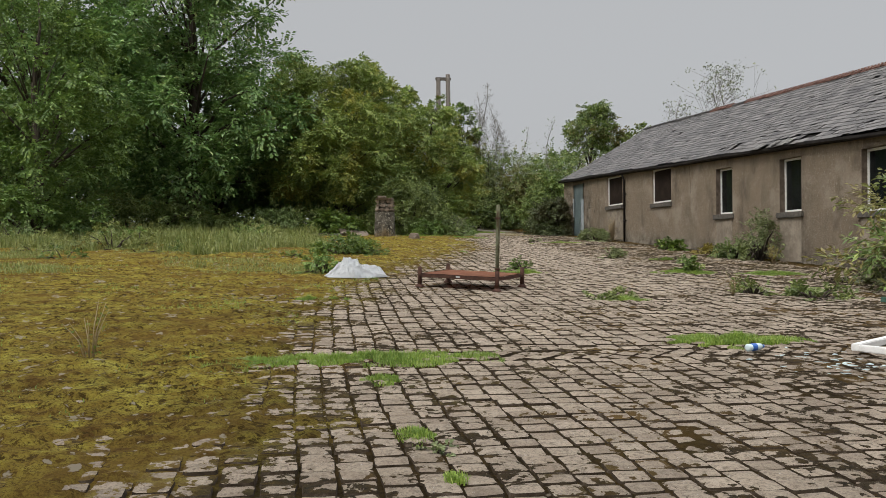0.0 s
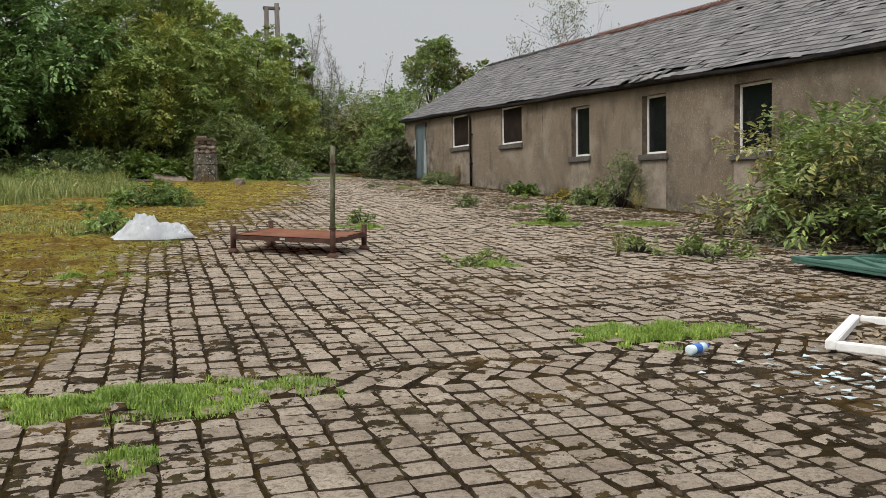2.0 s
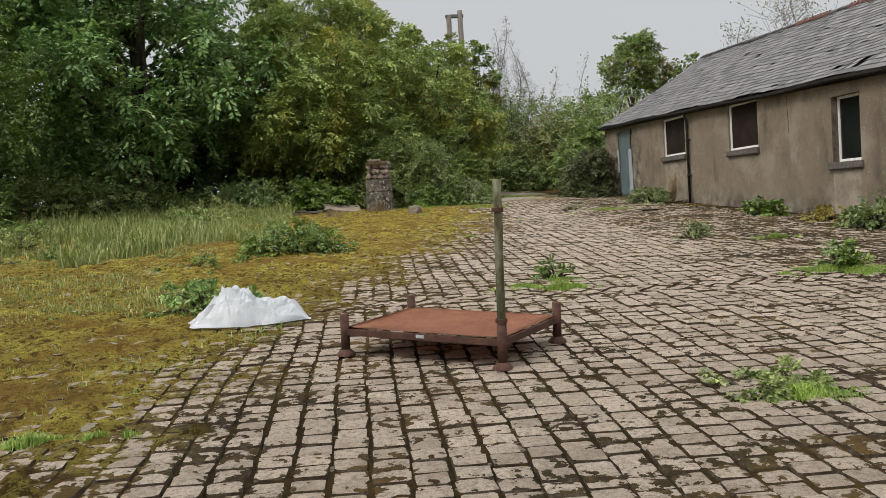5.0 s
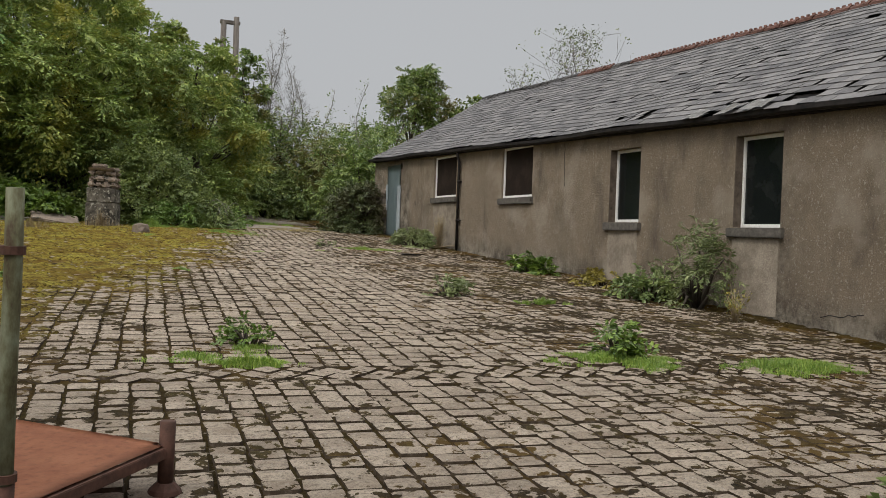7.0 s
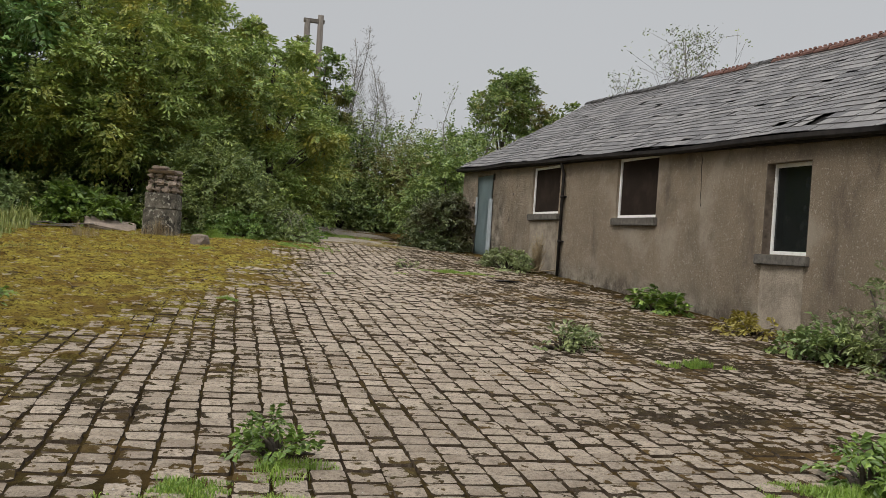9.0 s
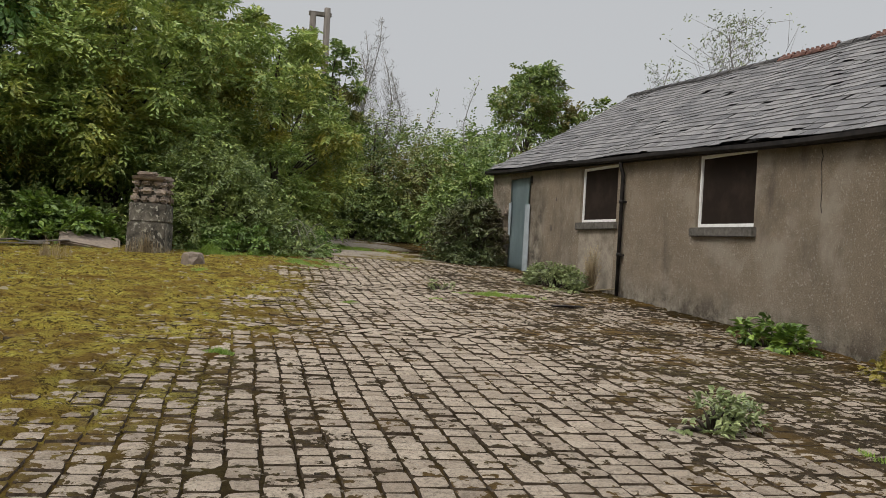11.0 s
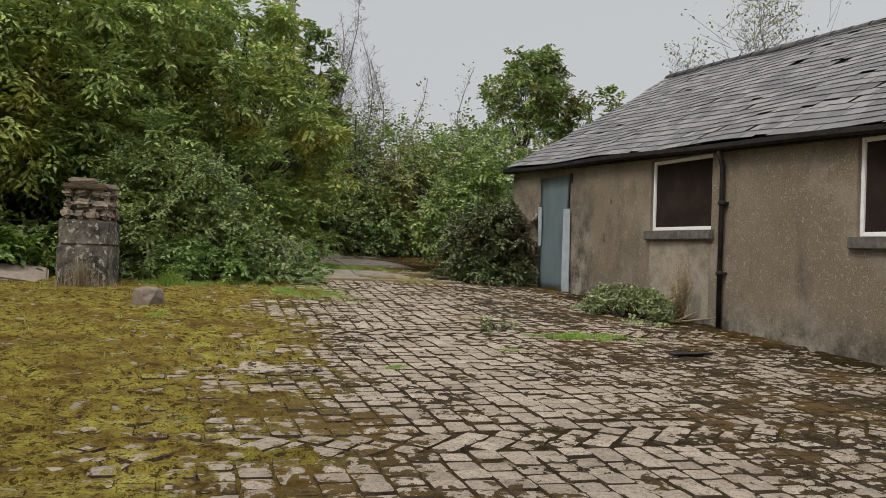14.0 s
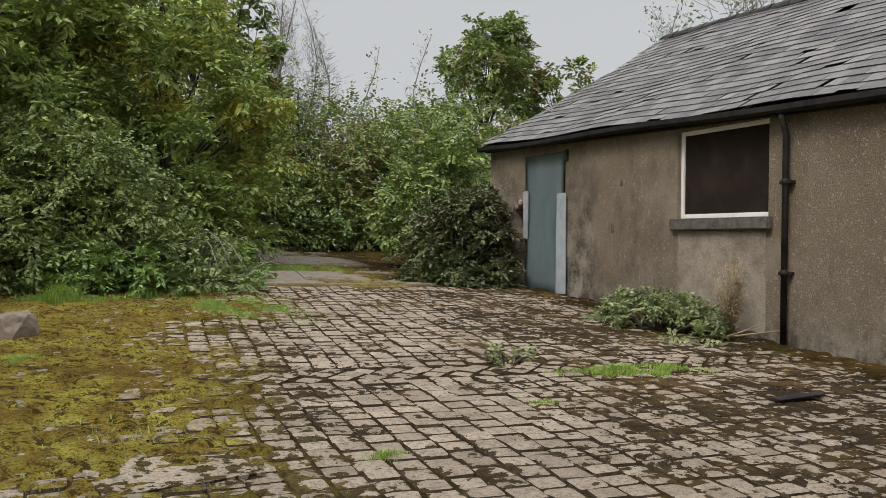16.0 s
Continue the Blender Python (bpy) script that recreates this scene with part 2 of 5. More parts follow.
CONC = q.base(q.mix(q.ramp(q.noise(13, 4), (0.56, 0.0), (0.62, 0.8)), c, (0.36, 0.34, 0.28))).bump(q.noise(35, 5, 0.7), 0.7, 0.02).m
q = Mat("weathered_pole_wood", 0.9)
POLE = q.base(q.ramp(q.noise(5, 4, 0.6, (4, 4, 0.3)), (0.3, (0.085, 0.072, 0.062)), (0.7, (0.17, 0.15, 0.13)))).m
q = Mat("bark", 0.95)
BARK = q.base(q.ramp(q.noise(6, 5, 0.7, (3, 3, 0.5)), (0.3, (0.03, 0.024, 0.018)), (0.7, (0.11, 0.09, 0.07)))).bump(q.noise(20, 4), 0.6, 0.03).m
q = Mat("pale_bark", 0.95)
PALEBARK = q.base(q.ramp(q.noise(6, 5, 0.7), (0.3, (0.11, 0.10, 0.085)), (0.7, (0.27, 0.25, 0.22)))).m
q = Mat("white_polythene", 0.35)
q.p.inputs["Specular IOR Level"].default_value = 0.5
BAG = q.base(q.mix(q.noise(4, 3), (0.66, 0.68, 0.70), (0.82, 0.83, 0.84))).leafy(0.25).m
q = Mat("green_painted_board", 0.6)
GREENBOARD = q.base(q.ramp(q.noise(3, 5, 0.7), (0.3, (0.035, 0.085, 0.065)), (0.7, (0.07, 0.15, 0.115)))).m
q = Mat("clear_plastic", 0.15)
PLASTIC = q.base((0.55, 0.66, 0.68)).m
q = Mat("blue_plastic", 0.35)
BLUE = q.base((0.03, 0.12, 0.42)).m

L_DARK = leaf_material("sycamore_leaf", (0.080, 0.163, 0.048), (0.187, 0.326, 0.092), (0.334, 0.501, 0.149))
L_WILLOW = leaf_material("sallow_leaf", (0.133, 0.203, 0.053), (0.244, 0.340, 0.088), (0.470, 0.535, 0.122), tint=(0.393, 0.321, 0.041))
L_HEDGE = leaf_material("hedge_leaf", (0.078, 0.134, 0.035), (0.171, 0.248, 0.062), (0.326, 0.399, 0.101), tint=(0.280, 0.210, 0.077))
L_BRAMBLE = leaf_material("bramble_leaf", (0.074, 0.117, 0.030), (0.158, 0.213, 0.055), (0.303, 0.333, 0.095), tint=(0.180, 0.252, 0.096))
L_LIME = leaf_material("young_leaf", (0.055, 0.105, 0.016), (0.116, 0.188, 0.028), (0.210, 0.287, 0.040))
L_BUDDLEIA = leaf_material("buddleia_leaf", (0.101, 0.136, 0.050), (0.185, 0.226, 0.085), (0.312, 0.346, 0.143))
L_MAPLE = leaf_material("maple_leaf", (0.073, 0.137, 0.032), (0.153, 0.258, 0.055), (0.274, 0.386, 0.088))
L_IVY = leaf_material("ivy_leaf", (0.040, 0.062, 0.022), (0.085, 0.112, 0.038), (0.17, 0.19, 0.07), tint=(0.10, 0.075, 0.035))
L_DRY = leaf_material("dry_stem", (0.182, 0.130, 0.072), (0.312, 0.234, 0.130), (0.442, 0.351, 0.208))
L_GRASS = leaf_material("grass_blade", (0.114, 0.192, 0.030), (0.199, 0.322, 0.044), (0.352, 0.460, 0.083), 1.5)
L_MEADOW = leaf_material("meadow_blade", (0.120, 0.165, 0.036), (0.220, 0.260, 0.062), (0.390, 0.370, 0.135), 0.8)
L_YELLOW = leaf_material("yellow_leaf", (0.160, 0.120, 0.020), (0.260, 0.210, 0.035), (0.340, 0.300, 0.060))


# ---- shapes ----
def ease(v, a, b):
    u = np.clip((v - a) / (b - a), 0, 1)
    return u * u * (3 - 2 * u)


def lattice(x, y, seed):
    """Smooth noise in 0..1 at unit spacing."""
    x, y = np.asarray(x, float), np.asarray(y, float)
    xi, yi = np.floor(x).astype(np.int64), np.floor(y).astype(np.int64)
    u, v = x - xi, y - yi
    u, v = u * u * (3 - 2 * u), v * v * (3 - 2 * v)

    def h(a, b):
        n = (a * 374761393 + b * 668265263 + seed * 144269504) & 0x7FFFFFFF
        n = ((n ^ (n >> 13)) * 1274126177) & 0x7FFFFFFF
        return ((n ^ (n >> 16)) & 0xFFFF) / 65535

    return (h(xi, yi) * (1 - u) + h(xi + 1, yi) * u) * (1 - v) + (h(xi, yi + 1) * (1 - u) + h(xi + 1, yi + 1) * u) * v


def fractal(x, y, size, seed, octaves=4):
    total, amp, n = 0.0, 0.5, 0.0
    for k in range(octaves):
        total = total + amp * lattice(np.asarray(x) / size * 2**k, np.asarray(y) / size * 2**k, seed + k)
        n, amp = n + amp, amp * 0.62
    return total / n


def lie(x, y):
    """The height of the sloping yard."""
    return 0.16 - 0.012 * np.clip(x, -30, 30) + 0.0545 * np.clip(y, -30, 58)


MOSS_Y = (-5, 3, 5, 8, 11, 16, 20, 23, 28, 33, 36, 45)
MOSS_X = (-1.2, -0.6, -0.1, 0.2, 0.7, 2.3, 3.5, 4.9, 6.0, 7.0, 7.4, 7.5)


def moss_left(x, y):
    """How far the moss carpet of the open side covers the setts, 0..1."""
    edge = np.interp(y, MOSS_Y, MOSS_X) + 2.0 * (fractal(x, y, 1.4, 3) - 0.5)
    return ease(edge - x, -2.7, 2.2)


WALK_Y = (0, 4, 6.5, 8, 10, 11.5, 13, 17, 22, 28, 34)
WALK_X = (1.5, 2.0, 2.8, 4.8, 5.2, 4.6, 6.4, 6.3, 7.0, 7.5, 8.2)


def moss_right(x, y):
    """How much brown moss grows on the shed's side of the trodden way, 0..1."""
    edge = np.interp(y, WALK_Y, WALK_X) + 1.2 * (fractal(x, y, 1.1, 83) - 0.5)
    return ease(x, edge - 0.3, edge + 1.1) * (0.22 + 0.62 * fractal(x, y, 1.5, 85, 3))


def moss_cover(x, y):
    """How much of the setts lies under soil and moss, 0..1."""
    right = np.maximum(moss_right(x, y) + 0.20 * ease(y, 12, 20) * ease(x, 7.4, 9.4), 0.95 * ease(x, 10.6, 11.9))
    return np.maximum(np.maximum(moss_left(x, y) * 0.95, right), 0.26 - 0.10 * ease(y, 14, 22))


def greenness(x, y):
    """Where the moss is yellow-green and not brown, 0..1."""
    return np.clip(ease(moss_left(x, y), 0.48, 1.0) * (0.55 + 0.9 * fractal(x, y, 0.8, 43, 3)) + 0.12 * ease(fractal(x, y, 1.7, 41), 0.5, 0.7) + 0.8 * ease(y, 36.0, 36.8) * (1 - ease(x, 9.5, 10.5)), 0, 1)


def mesh_object(name, verts, faces, mat, parent=None, label="", smooth=False):
    me = bpy.data.meshes.new(name)
    me.from_pydata(np.asarray(verts, float).reshape(-1, 3), [], faces)
    me.materials.append(mat)
    if smooth:
        me.shade_smooth()
    ob = new(name, me)
    ob.parent = parent
    return tagged(ob, label)


def part(name, bm, mat, parent=None, label="", smooth=False):
    """Links a bmesh as one mesh object under a thing or a part."""
    me = bpy.data.meshes.new(name)
    bm.normal_update()
    bm.to_mesh(me)
    bm.free()
    me.materials.append(mat)
    if smooth:
        me.shade_smooth()
    ob = new(name, me)
    ob.parent = parent
    return tagged(ob, label)


def empty(name, m, label, category, group="", kind=""):
    ob = new(name)
    ob.matrix_world = m
    ob.empty_display_size = 0.1
    return tagged(ob, label, category, group, kind)


def box(bm, lo, hi, bevel=0.0, wobble=0.0, seed=0):
    """A box in a bmesh, with bevelled and slightly uneven edges."""
    r = bmesh.ops.create_cube(bm, size=1.0)
    vs = r["verts"]
    rnd = random.Random(seed)
    for v in vs:
        for k in range(3):
            v.co[k] = (lo[k] + hi[k]) / 2 + v.co[k] * (hi[k] - lo[k]) + rnd.uniform(-wobble, wobble)
    if bevel:
        es = list({e for v in vs for e in v.link_edges})
        bmesh.ops.bevel(bm, geom=es, offset=bevel, segments=2, affect="EDGES")
    return bm


def one_box(lo, hi, bevel=0.0, wobble=0.0, seed=0):
    return box(bmesh.new(), lo, hi, bevel, wobble, seed)


def tube(points, radii, sides=8, cap=True):
    """Vertices and faces of a tapered tube through points."""
    pts = np.asarray(points, float)
    rad = np.broadcast_to(radii, len(pts))
    V, F = [], []
    for k, p in enumerate(pts):
        d = pts[min(k + 1, len(pts) - 1)] - pts[max(k - 1, 0)]
        d = d / (np.linalg.norm(d) + 1e-9)
        a = np.cross(d, (0, 0, 1) if abs(d[2]) < 0.9 else (1, 0, 0))
        a /= np.linalg.norm(a)
        b = np.cross(d, a)
        for s in range(sides):
            th = 2 * math.pi * s / sides
            V.append(p + rad[k] * (math.cos(th) * a + math.sin(th) * b))
    for k in range(len(pts) - 1):
        for s in range(sides):
            n = (s + 1) % sides
            F.append((k * sides + s, k * sides + n, (k + 1) * sides + n, (k + 1) * sides + s))
    if cap:
        F.append(tuple(range(sides - 1, -1, -1)))
        F.append(tuple(range((len(pts) - 1) * sides, len(pts) * sides)))
    return V, F


def tubes(name, list_of, mat, parent=None, label="", sides=6):
    V, F = [], []
    for pts, rad in list_of:
        v, f = tube(pts, rad, sides)
        F += [tuple(i + len(V) for i in q_) for q_ in f]
        V += v
    return mesh_object(name, V, F, mat, parent, label, True)


def leaves(name, pos, out, size, mat, parent=None, label="", droop=0.35, slim=0.5, tip=None):
    """Many folded leaves at pos, facing roughly out; tip: the ways in which they point."""
    n = len(pos)
    if tip is None:
        nrm = out + rng.normal(0, 0.55, (n, 3)) + (0, 0, 0.35)
        tip = rng.normal(0, 1, (n, 3)) + 0.6 * out - (0, 0, droop)
    else:
        nrm = out
    nrm = nrm / (np.linalg.norm(nrm, axis=1, keepdims=True) + 1e-9)
    tip = tip - (tip * nrm).sum(1, keepdims=True) * nrm
    tip /= np.linalg.norm(tip, axis=1, keepdims=True) + 1e-9
    side = np.cross(nrm, tip)
    ln = (size * rng.uniform(0.6, 1.3, n))[:, None]
    wd = ln * slim
    V = np.stack([pos, pos + tip * ln * 0.45 + side * wd * 0.5 + nrm * wd * 0.15, pos + tip * ln - nrm * ln * 0.12, pos + tip * ln * 0.45 - side * wd * 0.5 + nrm * wd * 0.15], 1).reshape(-1, 3)
    k = np.arange(n)[:, None] * 4
    F = np.concatenate([k + [0, 2, 1], k + [0, 3, 2]], 1).reshape(-1, 3)
    return mesh_object(name, V, F, mat, parent, label)


def clump_leaves(clumps, radii, n, leaf, flat=0.75, per=11):
    """Leaf places, faces and ways along drooping sprays that stand out of clumps."""
    m = max(1, n // per)
    share = radii**2 / (radii**2).sum()
    pick = rng.choice(len(clumps), m, p=share)
    d = rng.normal(0, 1, (m, 3))
    d[:, 2] = np.where(d[:, 2] < 0, d[:, 2] * 0.5, d[:, 2])
    d /= np.linalg.norm(d, axis=1, keepdims=True)
    start = clumps[pick] + d * (radii[pick] * rng.uniform(0.2, 0.85, m))[:, None] * (1, 1, flat)
    way = d + rng.normal(0, 0.4, (m, 3)) + (0, 0, 0.12)
    way /= np.linalg.norm(way, axis=1, keepdims=True)
    length = np.clip(radii[pick] * rng.uniform(0.45, 1.05, m), 1.8 * leaf, 6.5 * leaf)
    across = np.cross(way, (0.0, 0.0, 1.0))
    across /= np.linalg.norm(across, axis=1, keepdims=True) + 1e-9
    over = np.cross(across, way)
    over *= np.where(over[:, 2:] < 0, -1, 1)

    def each(v):
        return np.repeat(v, per, axis=0)

    k = m * per
    u = np.tile(np.linspace(0.08, 1.0, per), m) + rng.uniform(-0.04, 0.04, k)
    hand = np.where(np.tile(np.arange(per), m) % 2 > 0, 1.0, -1.0)[:, None]
    run = each(length) * u
    pos = each(start) + each(way) * run[:, None] + each(across) * hand * leaf * 0.12
    pos[:, 2] -= 0.22 * run * u
    face = each(over) * 1.0 + each(d) * 0.3 + rng.normal(0, 0.28, (k, 3))
    tip = each(way) * 0.65 + each(across) * hand * rng.uniform(0.5, 1.1, k)[:, None] - np.array((0, 0, 0.30)) + rng.normal(0, 0.2, (k, 3))
    return pos, face, tip


def crown_tree(name, x, y, height, width, n, mat, label, category="tree", bare=0.18, top=0.35, clumps=70, leaf=0.16, bark=BARK, trunk=0.2, deep=1.0, slim=0.55, seed=1, clump=0.16, lean=(0, 0), taper=1.35):
    """A tree: tapered trunk, limbs and a crown of many leaves on clumps. top: how narrow the head is."""
    r = np.random.default_rng(seed)
    z0 = float(lie(x, y)) - 0.05
    root = empty(name, pose(x, y, z0), label, category)
    u = r.random(clumps) ** 0.85
    h = height * (bare + (0.97 - bare) * u)
    prof = np.minimum(1.0, 0.62 + 1.5 * u) * (1 - (1 - top) * (np.maximum(u - 0.45, 0) / 0.55) ** taper)
    ang = r.random(clumps) * 2 * math.pi
    rad = width / 2 * prof * (0.25 + 0.75 * r.random(clumps) ** 0.5) * r.uniform(0.8, 1.12, clumps)
    C = np.stack([rad * np.cos(ang) + lean[0] * u, deep * rad * np.sin(ang) + lean[1] * u, h], 1)
    R = width * clump * r.uniform(0.55, 1.3, clumps) * (1 - 0.45 * u)
    pos, out, ways = clump_leaves(C, R, n, leaf)
    pos[:, 2] = np.maximum(pos[:, 2], 0.15)
    leaves("crown", pos, out, leaf, mat, root, "", 0.35, slim, ways)
    k = 8
    tp = [(0.18 * math.sin(i * 1.3 + seed) * i / k + lean[0] * i / k, 0.18 * math.cos(i * 1.7 + seed) * i / k + lean[1] * i / k, height * 0.92 * i / k) for i in range(k + 1)]
    tubes("trunk", [(tp, np.linspace(trunk, 0.02, k + 1))], bark, root, "", 8)
    limbs = []
    for c in C[: min(clumps, 36)]:
        s = max(0.12, min(0.85, c[2] / height * 0.72))
        i = s * k
        a = np.array(tp[int(i)])
        m_ = (a + c) / 2 + (0, 0, 0.06 * height * r.random())
        limbs.append(([a, m_, c], np.array([0.35, 0.2, 0.06]) * trunk * (1.1 - s)))
    for one in limbs:
        tubes("limb", [one], bark, root, "", 5)
    return root


def bush(name, x, y, rx, ry, height, n, mat, label, category="bush", leaf=0.09, clumps=40, slim=0.6, seed=1, base=0.0, stems=14, bark=BARK, kind="", tall=0.55):
    """A spreading bush: stems from the ground and leaves on low clumps."""
    r = np.random.default_rng(seed)
    z0 = float(lie(x, y)) - 0.03
    root = empty(name, pose(x, y, z0), label, category)
    ang, d = r.random(clumps) * 2 * math.pi, r.random(clumps) ** 0.5
    dome = np.sqrt(np.maximum(0.0, 1 - d * d))
    h = base + height * dome * (0.15 + 0.8 * r.random(clumps) ** tall) * r.uniform(0.8, 1.1, clumps)
    cx, cy = rx * d * np.cos(ang), ry * d * np.sin(ang)
    C = np.stack([cx, cy, h + lie(x + cx, y + cy) - lie(x, y)], 1)
    R = 0.155 * min(rx + ry, 2.2 * height) * r.uniform(0.5, 1.1, clumps)
    pos, out, ways = clump_leaves(C, R, n, leaf)
    floor_ = lie(x + pos[:, 0], y + pos[:, 1]) - lie(x, y)
    low = pos[:, 2] < floor_ + 0.03
    pos[low, 2] = floor_[low] + 0.03 + 0.12 * height * rng.random(low.sum())
    leaves("foliage", pos, out, leaf, mat, root, "", 0.3, slim, ways)
    st = []
    for c in C[:stems]:
        a = np.array((c[0] * 0.25, c[1] * 0.25, 0.0))
        st.append(([a, (a + c) / 2 + (0, 0, 0.12 * height), c], np.array([0.016, 0.011, 0.004]) * (1 + height)))
    for one in st:
        tubes("stem", [one], bark, root, "", 5)
    return root


def blades(name, xy, length, mat, lean=0.5, width=0.006, parent=None, label="", z=None):
    """Grass blades: bent tapering strips of two segments at xy."""
    n = len(xy)
    z = lie(xy[:, 0], xy[:, 1]) - 0.01 if z is None else z
    p = np.column_stack([xy, z])
    ln = (length * rng.uniform(0.45, 1.25, n))[:, None]
    a = rng.random(n) * 2 * math.pi
    d = np.stack([np.cos(a), np.sin(a), 0 * a], 1)
    s = np.stack([-np.sin(a), np.cos(a), 0 * a], 1) * (width * rng.uniform(0.6, 1.4, n))[:, None]
    b = lean * rng.random(n)[:, None]
    mid = p + ln * (0.5 * np.array((0, 0, 1.0)) + 0.25 * b * d)
    tip = p + ln * ((0.95 - 0.35 * b) * np.array((0, 0, 1.0)) + 0.8 * b * d)
    V = np.stack([p - s, p + s, mid + s * 0.7, mid - s * 0.7, tip], 1).reshape(-1, 3)
    k = np.arange(n)[:, None] * 5
    F = np.concatenate([k + [0, 1, 2], k + [0, 2, 3], k + [3, 2, 4]], 1).reshape(-1, 3)
    return mesh_object(name, V, F, mat, parent, label)


# ---- ground ----
def axis_steps(lo, hi, step):
    far = np.array([3, 8, 16, 30, 55, 100, 200, 400, 900, 2000.0])
    return np.concatenate([(lo - far)[::-1], np.arange(lo, hi, step), [hi], hi + far])


def build_ground():
    gx, gy = axis_steps(-3.2, 12.4, 0.045), axis_steps(0.5, 46.0, 0.054)
    X, Y = np.meshgrid(gx, gy)
    left, cover = moss_left(X, Y), moss_cover(X, Y)
    lumps = fractal(X, Y, 0.16, 11, 3)
    patch = fractal(X, Y, 0.26, 21, 4)
    rise = ease(np.maximum(0.92 * left, 0.85 * ease(X, 10.6, 11.9)) + (patch - 0.5) * 0.7 + (lumps - 0.5) * 0.6, 0.74, 0.90)
    slab = (ease(Y, 36.8, 37.0) * (1 - ease(Y, 39.0, 39.3)) + ease(Y, 40.5, 40.8)) * ease(X, np.interp(Y, (36, 39, 43), (7.2, 6.6, 2.0)), np.interp(Y, (36, 39, 43), (7.7, 7.1, 3.0))) * (1 - ease(X, 10.2, 10.8)) * ease(fractal(X, Y, 0.9, 5), 0.36, 0.44)
    Z = lie(X, Y) - 0.019 + 0.032 * rise + 0.030 * (lumps - 0.5) + 0.020 * (fractal(X, Y, 0.6, 61, 2) - 0.5) + 0.055 * ease(left, 0.5, 1.0) * (fractal(X, Y, 0.15, 91, 2) - 0.5) + 0.07 * ease(left, 0.6, 1.0) * (fractal(X, Y, 1.8, 31) - 0.35)
    Z = np.where(slab > 0.4, lie(X, Y) + 0.012, Z)
    outer = (X < -3.3) | (Y > 46.2) | (X > 12.5) | (Y < 0.4)
    Z = np.where(outer, lie(X, Y) - 0.01, Z)
    nx, ny = len(gx), len(gy)
    i = (np.arange(ny - 1)[:, None] * nx + np.arange(nx - 1)).ravel()[:, None]
    ob = mesh_object("ground", np.stack([X, Y, Z], -1), i + np.array([0, 1, nx + 1, nx]), YARD, smooth=True)
    tagged(ob, "dark soil and yellow-green moss between worn setts", "ground", kind="structure")
    for key, val in (("moss", np.clip(np.maximum(np.maximum(rise, 1.6 * left), 0.35 + 0.9 * cover), 0, 1)), ("green", greenness(X, Y)), ("slab", np.where(outer, 0.0, slab))):
        at = ob.data.attributes.new(key, "FLOAT", "POINT")
        at.data.foreach_set("value", np.ascontiguousarray(val.ravel(), dtype=np.float32))


build_ground()

# ---- building ----
FRONT, BACK, NEAR_END, FAR_END = 12.1, 20.1, 6.0, 38.2
RIDGE_X = 16.1


def eave(y):
    return 3.46 + 0.0277 * y


def ridge(y):
    return 5.90 + 0.0277 * y


def prism(bm, x0, x1, y0, y1, z0, z1, cuts=0.0):
    """A wall piece whose bottom and top are heights at y0 and y1."""
    n = max(1, int(abs(y1 - y0) / 0.5)) if cuts else 1
    ys = np.linspace(y0, y1, n + 1)
    b, t = np.linspace(z0[0], z0[1], n + 1), np.linspace(z1[0], z1[1], n + 1)
    rows = [[bm.verts.new((x, y, z)) for x, z in ((x0, b[k]), (x1, b[k]), (x1, t[k]), (x0, t[k]))] for k, y in enumerate(ys)]
    for a, c in zip(rows, rows[1:]):
        for s in range(4):
            bm.faces.new((a[s], c[s], c[(s + 1) % 4], a[(s + 1) % 4]))
    bm.faces.new(rows[0])
    bm.faces.new(rows[-1][::-1])


# far edge, near edge, sill, head, how deep the frame sits, boarded
WINDOWS = (
    (32.60, 30.95, 3.10, 4.22, 0.05, True),
    (28.15, 26.58, 2.98, 4.14, 0.05, True),
    (23.43, 22.43, 2.42, 3.75, 0.14, False),
    (19.94, 18.93, 2.34, 3.70, 0.14, False),
    (16.57, 15.45, 2.23, 3.60, 0.14, False),
    (12.6, 11.7, 2.15, 3.5, 0.14, False),
)
DOOR = (36.82, 35.46, 1.93, 4.22)
HOLE = (36.88, 37.2, 3.02, 3.42)


